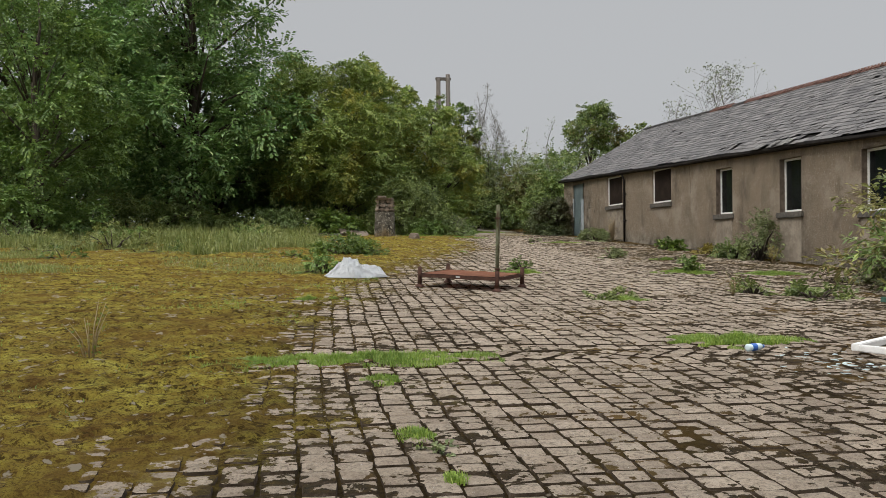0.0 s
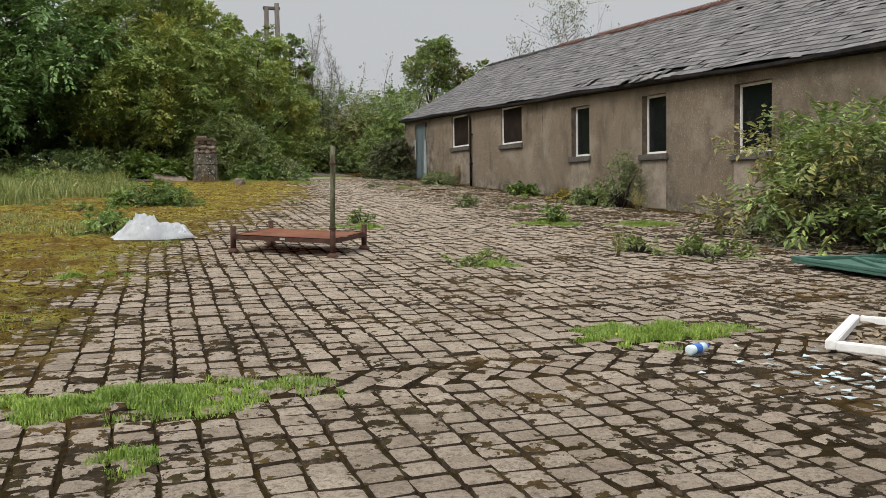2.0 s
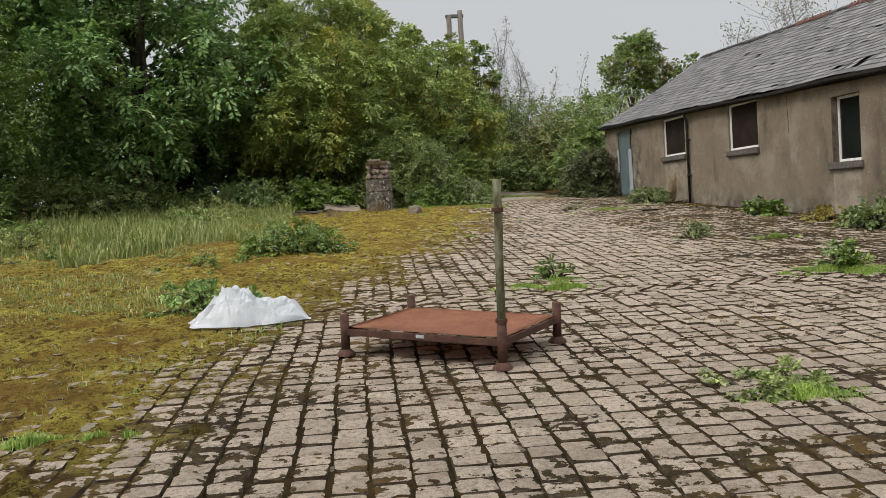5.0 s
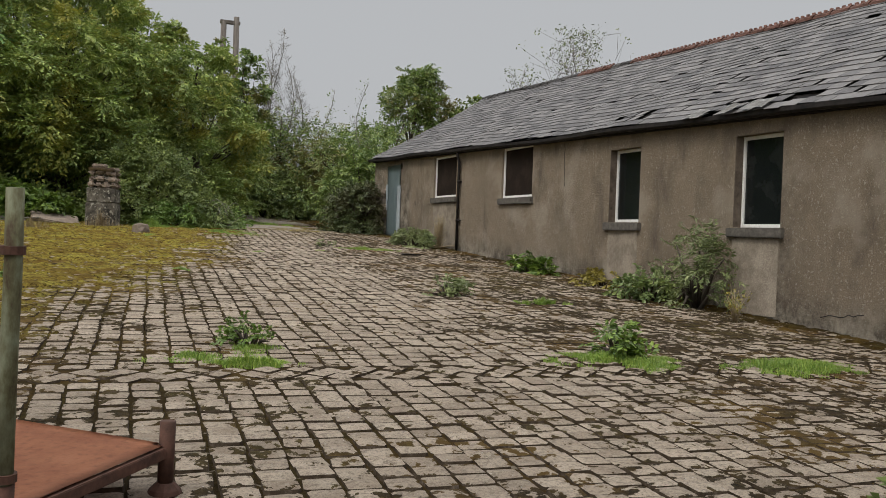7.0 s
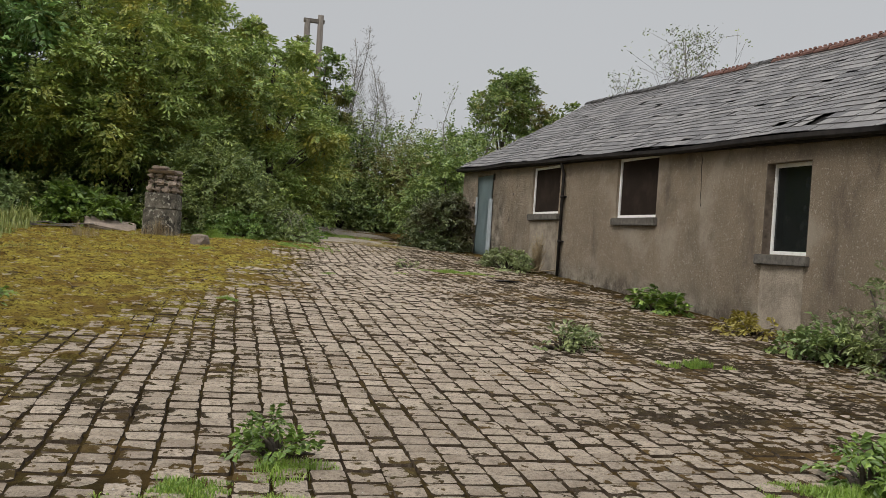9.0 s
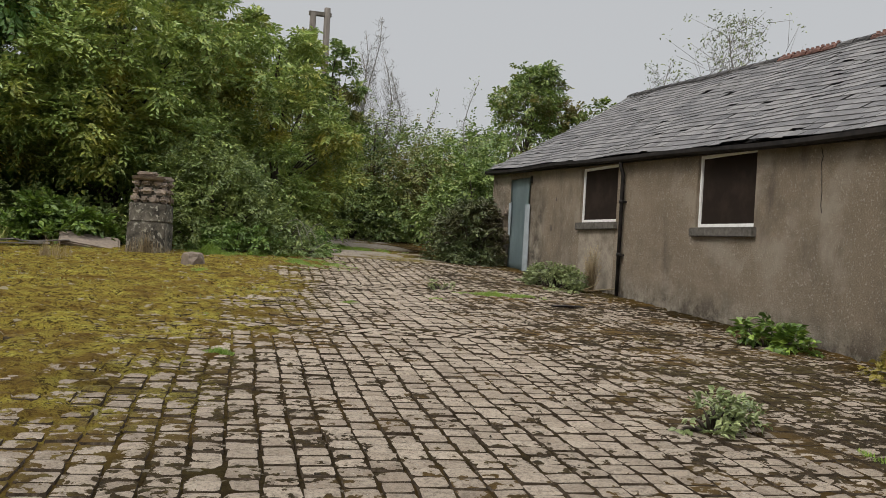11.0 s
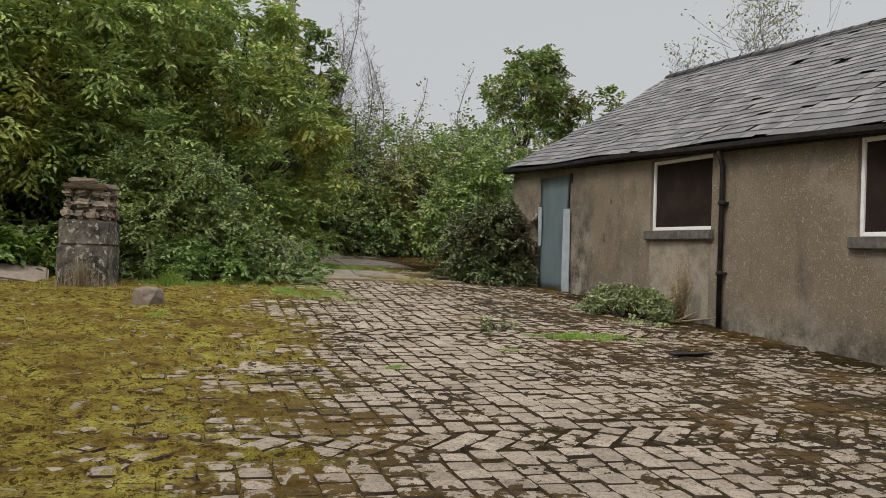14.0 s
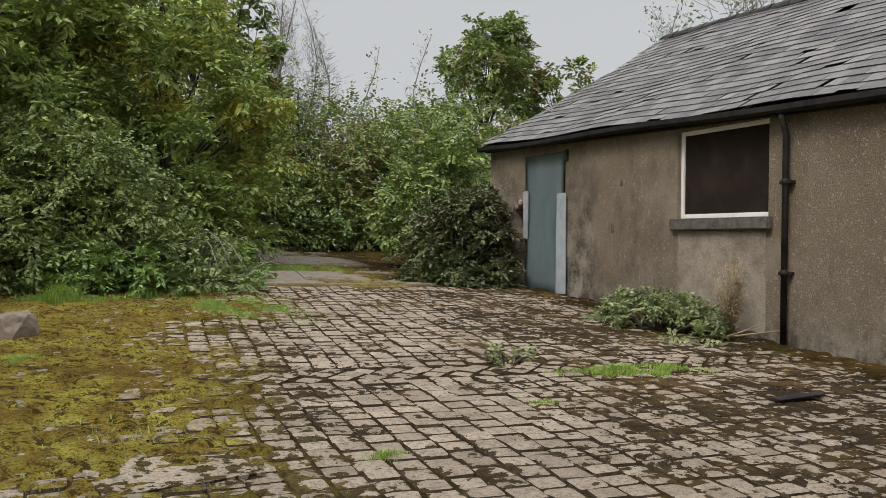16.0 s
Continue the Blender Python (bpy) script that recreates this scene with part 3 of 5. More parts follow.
def build_walls():
    bm = bmesh.new()
    t = 0.32
    cuts = sorted([(w[1], w[0], w[2], w[3]) for w in WINDOWS] + [(DOOR[1], DOOR[0], 1.0, DOOR[3]), HOLE])
    y = NEAR_END

    def full(a, b):
        prism(bm, FRONT, FRONT + t, a, b, (lie(12, a) - 0.12, lie(12, b) - 0.12), (lie(12, a) + 0.5, lie(12, b) + 0.5), 1)
        prism(bm, FRONT, FRONT + t, a, b, (lie(12, a) + 0.5, lie(12, b) + 0.5), (eave(a) - 0.02, eave(b) - 0.02), 1)

    for a, b, lo, hi in cuts:
        full(y, a)
        prism(bm, FRONT, FRONT + t, a, b, (hi, hi), (eave(a) - 0.02, eave(b) - 0.02))
        if lo > lie(12, a):
            prism(bm, FRONT, FRONT + t, a, b, (lie(12, a) - 0.12, lie(12, b) - 0.12), (lie(12, a) + 0.5, lie(12, b) + 0.5))
            prism(bm, FRONT, FRONT + t, a, b, (lie(12, a) + 0.5, lie(12, b) + 0.5), (lo, lo))
        y = b
    full(y, FAR_END)
    front = part("wall_front", bm, WALL, None, "grey-brown roughcast wall with damp stains at its foot")
    tagged(front, "", "wall", kind="structure")
    bm = bmesh.new()
    prism(bm, BACK - t, BACK, NEAR_END, FAR_END, (0.2, 1.6), (eave(NEAR_END) - 0.02, eave(FAR_END) - 0.02))
    tagged(part("wall_back", bm, WALL, None, "roughcast rear wall of the long shed"), "", "wall", kind="structure")
    for name, y0, y1 in (("wall_gable_far", FAR_END - t, FAR_END), ("wall_gable_near", NEAR_END, NEAR_END + t)):
        bm = bmesh.new()
        e, r_ = eave(y1) - 0.02, ridge(y1) - 0.06
        ring = [(FRONT + t, lie(12, y0) - 0.4), (BACK - t, lie(12, y0) - 0.4), (BACK - t, e), (RIDGE_X, r_), (FRONT + t, e + 0.1)]
        a = [bm.verts.new((x, y0, z)) for x, z in ring]
        b = [bm.verts.new((x, y1, z)) for x, z in ring]
        bm.faces.new(a), bm.faces.new(b[::-1])
        for k in range(5):
            bm.faces.new((a[k], b[k], b[(k + 1) % 5], a[(k + 1) % 5]))
        tagged(part(name, bm, WALL, None, "roughcast gable wall of the long shed"), "", "wall", kind="structure")
    for ob in (front,):
        at = ob.data.attributes.new("damp", "FLOAT", "POINT")
        co = np.empty(len(ob.data.vertices) * 3)
        ob.data.vertices.foreach_get("co", co)
        co = co.reshape(-1, 3)
        mottle = 0.85 * ease(fractal(co[:, 1], co[:, 0], 2.2, 17), 0.42, 0.62)
        above = co[:, 2] - lie(12, co[:, 1])
        at.data.foreach_set("value", np.where(above < 0, 1.0, np.where(above < 0.55, mottle, 0.0)).astype(np.float32))


build_walls()


def build_window(k, far, near, lo, hi, depth, board):
    root = empty(f"window_{k}", pose(FRONT, (far + near) / 2, lo), "boarded window, white frame and concrete sill" if board else "dark window, white frame and concrete sill", "window", kind="structure")
    w, h = far - near, hi - lo
    x = depth
    f = 0.055
    sides = {"frame_jamb": [((x, w / 2 - f, 0.0), (x + 0.06, w / 2, h)), ((x, -w / 2, 0.0), (x + 0.06, -w / 2 + f, h))], "frame_rail": [((x + 0.002, -w / 2 + f, 0.0), (x + 0.058, w / 2 - f, f)), ((x + 0.002, -w / 2 + f, h - f), (x + 0.058, w / 2 - f, h))]}
    for name, boxes_ in sides.items():
        for a, b in boxes_:
            part(name, one_box(a, b, 0.006), WHITE, root, "flaking white paint")
    part("pane", one_box((x + 0.03, -w / 2 + f, f), (x + 0.042, w / 2 - f, h - f)), BOARD if board else GLASS, root, "dark brown board" if board else "dark dusty glass")
    part("window_sill", one_box((-0.07, -w / 2 - 0.08, -0.15), (x + 0.05, w / 2 + 0.08, -0.004), 0.015, 0.006, k), SILL, root, "weathered grey concrete")
    if not board:
        for s in (-1, 1):
            part("reveal", one_box((0.004, s * w / 2 - (0.012 if s > 0 else 0), 0), (x, s * w / 2 + (0 if s > 0 else 0.012), h)), REVEAL, root)


for k_, w_ in enumerate(WINDOWS):
    build_window(k_ + 1, *w_)


def build_door():
    far, near, lo, hi = DOOR
    root = empty("door_1", pose(FRONT, near, lo), "closed doorway covered by blue-grey sheet metal", "door", kind="structure")
    w, h = far - near, hi - lo
    bm = bmesh.new()
    n = 10
    for i in range(n + 1):
        for j in range(n + 1):
            bm.verts.new((-0.012 + 0.010 * math.sin(i * 1.1 + j * 0.6), w * 0.96 * i / n, -0.04 + (h + 0.03) * j / n))
    bm.verts.ensure_lookup_table()
    for i in range(n):
        for j in range(n):
            a = i * (n + 1) + j
            bm.faces.new([bm.verts[v] for v in (a, a + 1, a + n + 2, a + n + 1)])
    bmesh.ops.solidify(bm, geom=bm.faces[:], thickness=0.006)
    part("sheet", bm, SHEET, root, "", True)
    part("edge_strip", one_box((-0.045, -0.10, 0.03), (-0.030, 0.17, 1.62), 0.003, 0.012, 3), ZINC, root, "pale zinc strip")
    part("edge_strip", one_box((-0.045, w * 0.86, 0.9), (-0.030, w * 0.98, 1.7), 0.003, 0.012, 4), ZINC, root, "torn pale zinc strip")
    part("lintel_bracket", one_box((-0.04, -0.10, h - 0.16), (0.0, -0.03, h + 0.02), 0.004), IRON, root)
    return root


build_door()


def build_gutter():
    V, F = [], []
    ys = np.linspace(NEAR_END - 0.2, FAR_END + 0.2, 60)
    sag = 0.025 * np.sin(ys * 0.9) * np.sin(ys * 0.31)
    ring = [(0.0, 0.03), (0.0, -0.03), (0.03, -0.06), (0.085, -0.06), (0.115, -0.03), (0.115, 0.03), (0.10, 0.03), (0.10, -0.028), (0.02, -0.028), (0.012, 0.03)]
    for y, s in zip(ys, sag):
        for dx, dz in ring:
            V.append((FRONT - 0.20 + dx, y, eave(y) + dz + s - 0.03))
    m = len(ring)
    for k in range(len(ys) - 1):
        for s in range(m):
            F.append((k * m + s, k * m + (s + 1) % m, (k + 1) * m + (s + 1) % m, (k + 1) * m + s))
    root = empty("rain_gutter", pose(0, 0, 0), "black cast iron gutter sagging under the eaves", "gutter")
    mesh_object("channel", V, F, IRON, root)
    bm = bmesh.new()
    prism(bm, FRONT - 0.075, FRONT - 0.012, NEAR_END, FAR_END + 0.1, (eave(NEAR_END) - 0.10, eave(FAR_END) - 0.10), (eave(NEAR_END) + 0.02, eave(FAR_END) + 0.02), 1)
    part("fascia", bm, IRON, root, "black painted board")
    y = 30.62
    zt, zb = eave(y) - 0.10, float(lie(12, y))
    pipe = empty("downpipe", pose(FRONT - 0.07, y, zb), "black cast iron downpipe fixed to the wall", "pipe")
    tubes("pipe", [([(0.0, 0, 0.0), (0.0, 0, zt - zb - 0.22), (-0.06, 0, zt - zb - 0.06), (-0.06, 0, zt - zb)], 0.036)], IRON, pipe, "", 12)
    for z in (0.75, 1.75):
        tubes("collar", [([(0.0, 0, z), (0.0, 0, z + 0.07)], 0.047)], IRON, pipe, "", 12)
        part("bracket", one_box((-0.01, -0.085, z + 0.015), (0.07, 0.085, z + 0.05), 0.004), IRON, pipe)


build_gutter()


# ---- roof ----
ROOF = empty("roof", pose(0, 0, 0), "long slate roof with slipped and broken slates", "roof", kind="structure")


def roof_point(y, s, up=0.0):
    """A place on the front slope: s from 0 at the eave to 1 at the ridge; a little sag."""
    x = FRONT - 0.16 + s * (RIDGE_X - FRONT + 0.16)
    z = eave(y) + 0.02 + s * (ridge(y) - eave(y) - 0.02)
    z += -0.05 * math.sin(math.pi * s) * (0.6 + 0.4 * math.sin(y * 0.55)) + 0.018 * math.sin(y * 1.7 + s * 3)
    return Vector((x - 0.5 * up, y, z + 0.86 * up))


def build_roof():
    bm = bmesh.new()
    ys = np.linspace(NEAR_END - 0.2, FAR_END + 0.15, 66)
    ss = np.linspace(0.0, 1.0, 9)
    top = [[bm.verts.new(roof_point(y, s, -0.035)) for s in ss] for y in ys]
    for a, b in zip(top, top[1:]):
        for k in range(len(ss) - 1):
            bm.faces.new((a[k], a[k + 1], b[k + 1], b[k]))
    back = [[bm.verts.new((RIDGE_X + s * (BACK + 0.2 - RIDGE_X), y, ridge(y) - 0.03 - s * (ridge(y) - eave(y)))) for s in (0.0, 1.0)] for y in (ys[0], ys[-1])]
    bm.faces.new((back[0][0], back[0][1], back[1][1], back[1][0]))
    bmesh.ops.solidify(bm, geom=bm.faces[:], thickness=0.05)
    part("roof_deck", bm, IRON, ROOF, "dark boards under the slates")


build_roof()


def slate_verts(y, s0, s1, w, r):
    skew, lift = r.uniform(-0.018, 0.018), r.uniform(0.0, 0.008)
    pts = []
    for dy, s, up in ((0, s0, 0.013 + lift), (w, s0, 0.013 + r.uniform(0, 0.008)), (w, s1, 0.004), (0, s1, 0.004)):
        pts.append(roof_point(y + dy + skew * (1 if s == s0 else 0), s, up))
    thick = 0.006
    low = [p + Vector((0.5 * thick, 0, -0.86 * thick)) for p in pts]
    return pts + low


SLATE_FACES = ((0, 1, 2, 3), (0, 4, 5, 1), (1, 5, 6, 2), (0, 3, 7, 4))


def build_slates():
    r = random.Random(5)
    courses = 22
    V, F, count = [], [], 0
    for c in range(courses):
        s0, s1 = c / courses, (c + 1.12) / courses
        if c == courses - 1:
            s1 = 1.0
        y = NEAR_END - 0.2 + (0.14 if c % 2 else 0.0)
        while y < FAR_END + 0.1:
            w = 0.29 + r.uniform(-0.02, 0.02)
            torn = 18.3 < y < 20.6 and c < 2
            if r.random() < (0.12 if torn else 0.003):
                y += w
                continue
            drop = r.uniform(0.1, 0.5) / courses if r.random() < 0.035 or torn else 0.0
            chip, short = r.random(), 0.0
            if chip < 0.035:
                short = r.uniform(0.2, 0.45) / courses
            cut_ = r.uniform(0.6, 0.85) if 0.035 < chip < 0.08 else 1.0
            vs = slate_verts(y, s0 - drop + short, s1 - drop, (w - 0.005) * cut_, r)
            if 28.5 < y < FAR_END and c < 10 and count < 300:
                mesh_object("slate", vs, SLATE_FACES, SLATE, ROOF)
                count += 1
            else:
                F += [tuple(i + len(V) for i in f) for f in SLATE_FACES]
                V += vs
            y += w
    ob = mesh_object("slates", V, F, SLATE, ROOF)
    ob["kind"] = "stuff"


def build_ridge_tiles():
    r = random.Random(9)
    y = NEAR_END
    while y < FAR_END:
        red = y < 31.5 and r.random() > 0.08
        bm = bmesh.new()
        zr, n = ridge(y + 0.2), 6
        rings = []
        for yy in (0.0, 0.43):
            ring = []
            for k in range(n + 1):
                a = math.pi * k / n
                ring.append((0.13 * math.cos(a) + r.uniform(-0.004, 0.004), yy, 0.055 * math.sin(a) - 0.05 * abs(math.cos(a)) + (0.02 if 0 < k < n else 0)))
            rings.append([bm.verts.new((RIDGE_X + x_, y + y_, zr + z_)) for x_, y_, z_ in ring])
        for k in range(n):
            bm.faces.new((rings[0][k], rings[1][k], rings[1][k + 1], rings[0][k + 1]))
        bmesh.ops.solidify(bm, geom=bm.faces[:], thickness=0.018)
        if red:
            for yy in (0.05, 0.20, 0.35):
                box(bm, (RIDGE_X - 0.02, y + yy, zr + 0.05), (RIDGE_X + 0.02, y + yy + 0.06, zr + 0.105))
        part("ridge_tile", bm, TERRA if red else SLATE, ROOF, "red crested terracotta" if red else "")
        y += 0.45


build_ridge_tiles()


# ---- things in the yard ----
def build_pallet():
    x, y = 2.60, 13.2
    flat_ = Vector((0, 0, 1)).rotation_difference(Vector((0.012, -0.0545, 1))).to_matrix().to_4x4()
    root = empty("steel_post_pallet", Matrix.Translation((x, y, float(lie(x, y)))) @ flat_ @ pose(0, 0, 0, 0, 0, -38), "rusty steel post pallet with one tall post", "pallet")
    a, b = 0.70, 0.50
    bm = bmesh.new()
    n = 14
    g_ = [[bm.verts.new((-a + 2 * a * i / n, -b + 2 * b * j / n, 0.225 - 0.018 * math.sin(math.pi * i / n) * math.sin(math.pi * j / n))) for j in range(n + 1)] for i in range(n + 1)]
    for i in range(n):
        for j in range(n):
            bm.faces.new((g_[i][j], g_[i + 1][j], g_[i + 1][j + 1], g_[i][j + 1]))
    bmesh.ops.solidify(bm, geom=bm.faces[:], thickness=0.006)
    part("deck", bm, RUST, root, "flat rusted steel sheet", True)
    for s in (-1, 1):
        part("side_rail", one_box((-a, s * b - 0.02, 0.165), (a, s * b + 0.02, 0.215), 0.004, 0.002, 2), DARKRUST, root)
        part("end_rail", one_box((s * a - 0.02, -b + 0.03, 0.165), (s * a + 0.02, b - 0.03, 0.215), 0.004, 0.002, 3), DARKRUST, root)
    part("cross_bearer", one_box((-a + 0.03, -0.03, 0.15), (a - 0.03, 0.03, 0.198), 0.004), DARKRUST, root)
    for sx in (-1, 1):
        for sy in (-1, 1):
            leg = mesh_object("corner_post", *tube([(sx * a, sy * b, 0.035), (sx * a, sy * b, 0.33)], 0.036, 12), DARKRUST, root, "", True)
            mesh_object("foot", *tube([(sx * a, sy * b, 0.0), (sx * a, sy * b, 0.02), (sx * a, sy * b, 0.05)], (0.078, 0.07, 0.04), 12), DARKRUST, leg, "flared steel foot")
    p = mesh_object("tall_post", *tube([(a, -b, 0.33), (a, -b, 0.8), (a + 0.004, -b, 1.1), (a, -b, 1.37)], 0.031, 12), POSTPAINT, root, "peeling green-grey paint over rust", True)
    for z in (0.34, 1.14):
        mesh_object("band", *tube([(a, -b, z), (a, -b, z + 0.03)], 0.043, 12), DARKRUST, p)
    part("label_plate", one_box((-0.02, -b - 0.024, 0.185), (0.05, -b - 0.018, 0.21), 0.001), ZINC, root)


build_pallet()


def build_bag():
    """An empty sack fallen into folds: a creased sheet over a long hump."""
    x, y = 0.85, 15.1
    bm = bmesh.new()
    nu, nv = 46, 26
    r = random.Random(8)
    grid_ = []
    for i in range(nu + 1):
        u = -1 + 2 * i / nu
        top = float(np.interp(u, (-1, -0.8, -0.5, -0.42, -0.05, 0.08, 0.3, 0.62, 0.85, 1), (0.0, 0.10, 0.29, 0.34, 0.33, 0.25, 0.20, 0.21, 0.12, 0.0)))
        wide = 0.32 * (1 - 0.45 * u * u) * (1 + 0.3 * noise.noise(Vector((u * 2.3, 4, 0))))
        row = []
        for j in range(nv + 1):
            v = -1 + 2 * j / nv
            body = max(0.0, 1 - abs(v - 0.15) ** 1.7 / 1.25) ** 0.8
            fold = abs(noise.noise(Vector((u * 2.6, v * 1.6, 1)))) + 0.6 * abs(noise.noise(Vector((u * 5.5 + v * 2, v * 3.2 - u, 7)))) + 0.3 * abs(noise.noise(Vector((u * 11, v * 7, 3))))
            z = top * body * (1.15 - 0.75 * fold) + 0.012 + 0.02 * r.random() * body
            row.append(bm.verts.new((0.57 * u + 0.05 * noise.noise(Vector((v * 3, u * 3, 2))), v * wide + 0.04 * noise.noise(Vector((u * 4, v * 3, 9))), z)))
        grid_.append(row)
    for a, c in zip(grid_, grid_[1:]):
        for j in range(nv):
            k = (a[j], c[j], c[j + 1], a[j + 1])
            bm.faces.new((k[0], k[1], k[2]))
            bm.faces.new((k[0], k[2], k[3]))
    bmesh.ops.solidify(bm, geom=bm.faces[:], thickness=0.004)
    ob = part("plastic_sack", bm, BAG, None, "crumpled white plastic sack lying on the moss")
    ob.matrix_world = pose(x, y, float(lie(x, y)) + 0.005, 3.1, 0.7, 10)
    tagged(ob, "", "plastic sack")


build_bag()


def build_old_frame():
    """A discarded white window frame lying flat."""
    root = empty("window_frame", pose(5.72, 6.38, float(lie(5.72, 6.38)) + 0.005, 3, 1, 40), "discarded white window frame lying on the setts", "window frame")
    a, b, f = 0.78, 0.42, 0.075
    for s in (-1, 1):
        part("long_rail", one_box((-a, s * b - f / 2, 0), (a, s * b + f / 2, 0.07), 0.008), WHITE, root)
        part("short_rail", one_box((s * a - f / 2, -b + f / 2 + 0.002, 0.002), (s * a + f / 2, b - f / 2 - 0.002, 0.066), 0.008), WHITE, root)
    part("mullion", one_box((-a + f / 2 + 0.002, -0.09, 0.004), (a - f / 2 - 0.002, -0.03, 0.062), 0.006), WHITE, root)


build_old_frame()


def build_litter():
    """Dead leaves caught in the frame, and shards of a broken pane beside the bottle."""
    n = 90
    xy = np.column_stack([5.72 + rng.normal(0, 0.28, n), 6.38 + rng.normal(0, 0.24, n)])
    pos = np.column_stack([xy, lie(xy[:, 0], xy[:, 1]) + 0.012 + 0.02 * rng.random(n)])
    ob = leaves("leaf_litter", pos, rng.normal(0, 0.25, (n, 3)) + (0, 0, 1), 0.07, L_DRY, None, "dry tan leaves caught in a window frame", 0.3, 0.6, rng.normal(0, 1, (n, 3)))
    tagged(ob, "", "leaf litter", kind="stuff")
    V, F = [], []
    for k in range(46):
        x, y = 4.35 + rng.normal(0, 0.30), 5.75 + rng.normal(0, 0.36)
        z = float(lie(x, y)) + 0.014
        c, t = rng.uniform(0.015, 0.05), rng.random() * 6.283
        m = len(V)
        ring = [(x + c * math.cos(t + a) * rng.uniform(0.5, 1.2), y + c * math.sin(t + a) * rng.uniform(0.5, 1.2), z + rng.uniform(0, 0.012)) for a in (0, 2.1, 4.2)]
        V += ring + [(p[0], p[1], p[2] - 0.004) for p in ring]
        F += [(m, m + 1, m + 2), (m + 5, m + 4, m + 3)] + [(m + i, m + 3 + i, m + 3 + (i + 1) % 3, m + (i + 1) % 3) for i in range(3)]
    tagged(mesh_object("broken_glass", V, F, PLASTIC), "shards of broken clear glass on the setts", "broken glass", kind="stuff")


build_litter()


def build_green_panel():
    root = empty("green_panel", pose(9.0, 9.5, float(lie(9.0, 9.5)) + 0.02, 3.5, 2, 8), "green painted ribbed panel lying on the ground", "panel")
    part("sheet", one_box((-1.0, -0.75, 0.0), (1.0, 0.75, 0.035), 0.006), GREENBOARD, root)
    for s in (-1, 1):
        part("frame_rail", one_box((-1.0, s * 0.70 - 0.05, 0.036), (1.0, s * 0.70 + 0.05, 0.075), 0.006), GREENBOARD, root)
        part("end_rail", one_box((s * 0.95 - 0.05, -0.645, 0.037), (s * 0.95 + 0.05, 0.645, 0.073), 0.006), GREENBOARD, root)
    part("brace", one_box((-0.04, -0.64, 0.038), (0.04, 0.64, 0.07), 0.006), GREENBOARD, root)
    for x0, x1 in ((-0.88, -0.06), (0.88, 0.06)):
        ln, th = math.hypot(x1 - x0, 1.2), math.atan2(1.2, x1 - x0)
        ob = part("diagonal_brace", one_box((-ln / 2, -0.045, 0.036), (ln / 2, 0.045, 0.068), 0.006), GREENBOARD, root)
        ob.matrix_basis = pose((x0 + x1) / 2, 0, 0, 0, 0, math.degrees(th))


build_green_panel()


def build_bottle():
    x, y = 4.0, 6.5
    root = empty("plastic_bottle", pose(x, y, float(lie(x, y)) + 0.045, 0, 90, 25), "crushed clear plastic bottle with a blue label", "bottle")
    mesh_object("body", *tube([(0, 0, z) for z in (-0.12, -0.115, -0.05, 0.02, 0.07, 0.10, 0.105)], (0.02, 0.036, 0.032, 0.036, 0.033, 0.015, 0.013), 14), PLASTIC, root, "", True)
    mesh_object("label_band", *tube([(0, 0, z) for z in (-0.07, 0.0)], 0.0375, 14), BLUE, root, "blue paper label")
    mesh_object("cap", *tube([(0, 0, 0.103), (0, 0, 0.125)], 0.016, 12), BLUE, root, "blue cap")


build_bottle()


def build_pillar():
    x, y = 3.5, 34.6
    z = float(lie(x, y)) - 0.03
    root = empty("gate_pillar", pose(x, y, z, 0, 0.8, -12), "crumbling stone gate pillar beside brambles", "gate pillar")
    hw = 0.37
    part("shaft", one_box((-hw, -hw, 0.0), (hw, hw, 0.62), 0.02, 0.012, 1), CONC, root, "dark lichened concrete")
    part("shaft", one_box((-hw + 0.006, -hw + 0.006, 0.63), (hw - 0.006, hw - 0.006, 1.0), 0.02, 0.012, 2), CONC, root, "dark lichened concrete")
    part("core", one_box((-0.22, -0.22, 0.99), (0.26, 0.26, 1.48), 0.02), CONC, root)
    r = random.Random(4)
    for row, (z0, zh) in enumerate(((1.005, 0.17), (1.18, 0.16), (1.345, 0.13))):
        for side in range(4):
            u = -hw + (0.05 if row % 2 else 0)
            while u < hw - 0.09:
                w = min(r.uniform(0.14, 0.28), hw - u)
                d = r.uniform(0.16, 0.20)
                bm = one_box((u + 0.012, -hw + r.uniform(-0.01, 0.05), z0 + 0.008), (u + w - 0.012, -hw + d, z0 + zh - r.uniform(0.0, 0.03)), 0.045, 0.03, r.random())
                bmesh.ops.rotate(bm, cent=(0, 0, 0), matrix=Matrix.Rotation(side * math.pi / 2, 3, "Z"), verts=bm.verts)
                part("stone", bm, STONE, root)
                u += w
    part("cap", one_box((-hw + 0.02, -hw - 0.02, 1.49), (hw - 0.03, hw + 0.03, 1.56), 0.03, 0.035, 8), STONE, root, "flat capping slab")
    part("stone", one_box((-0.3, -0.2, 1.565), (0.05, 0.2, 1.65), 0.03, 0.02, 9), STONE, root)


build_pillar()


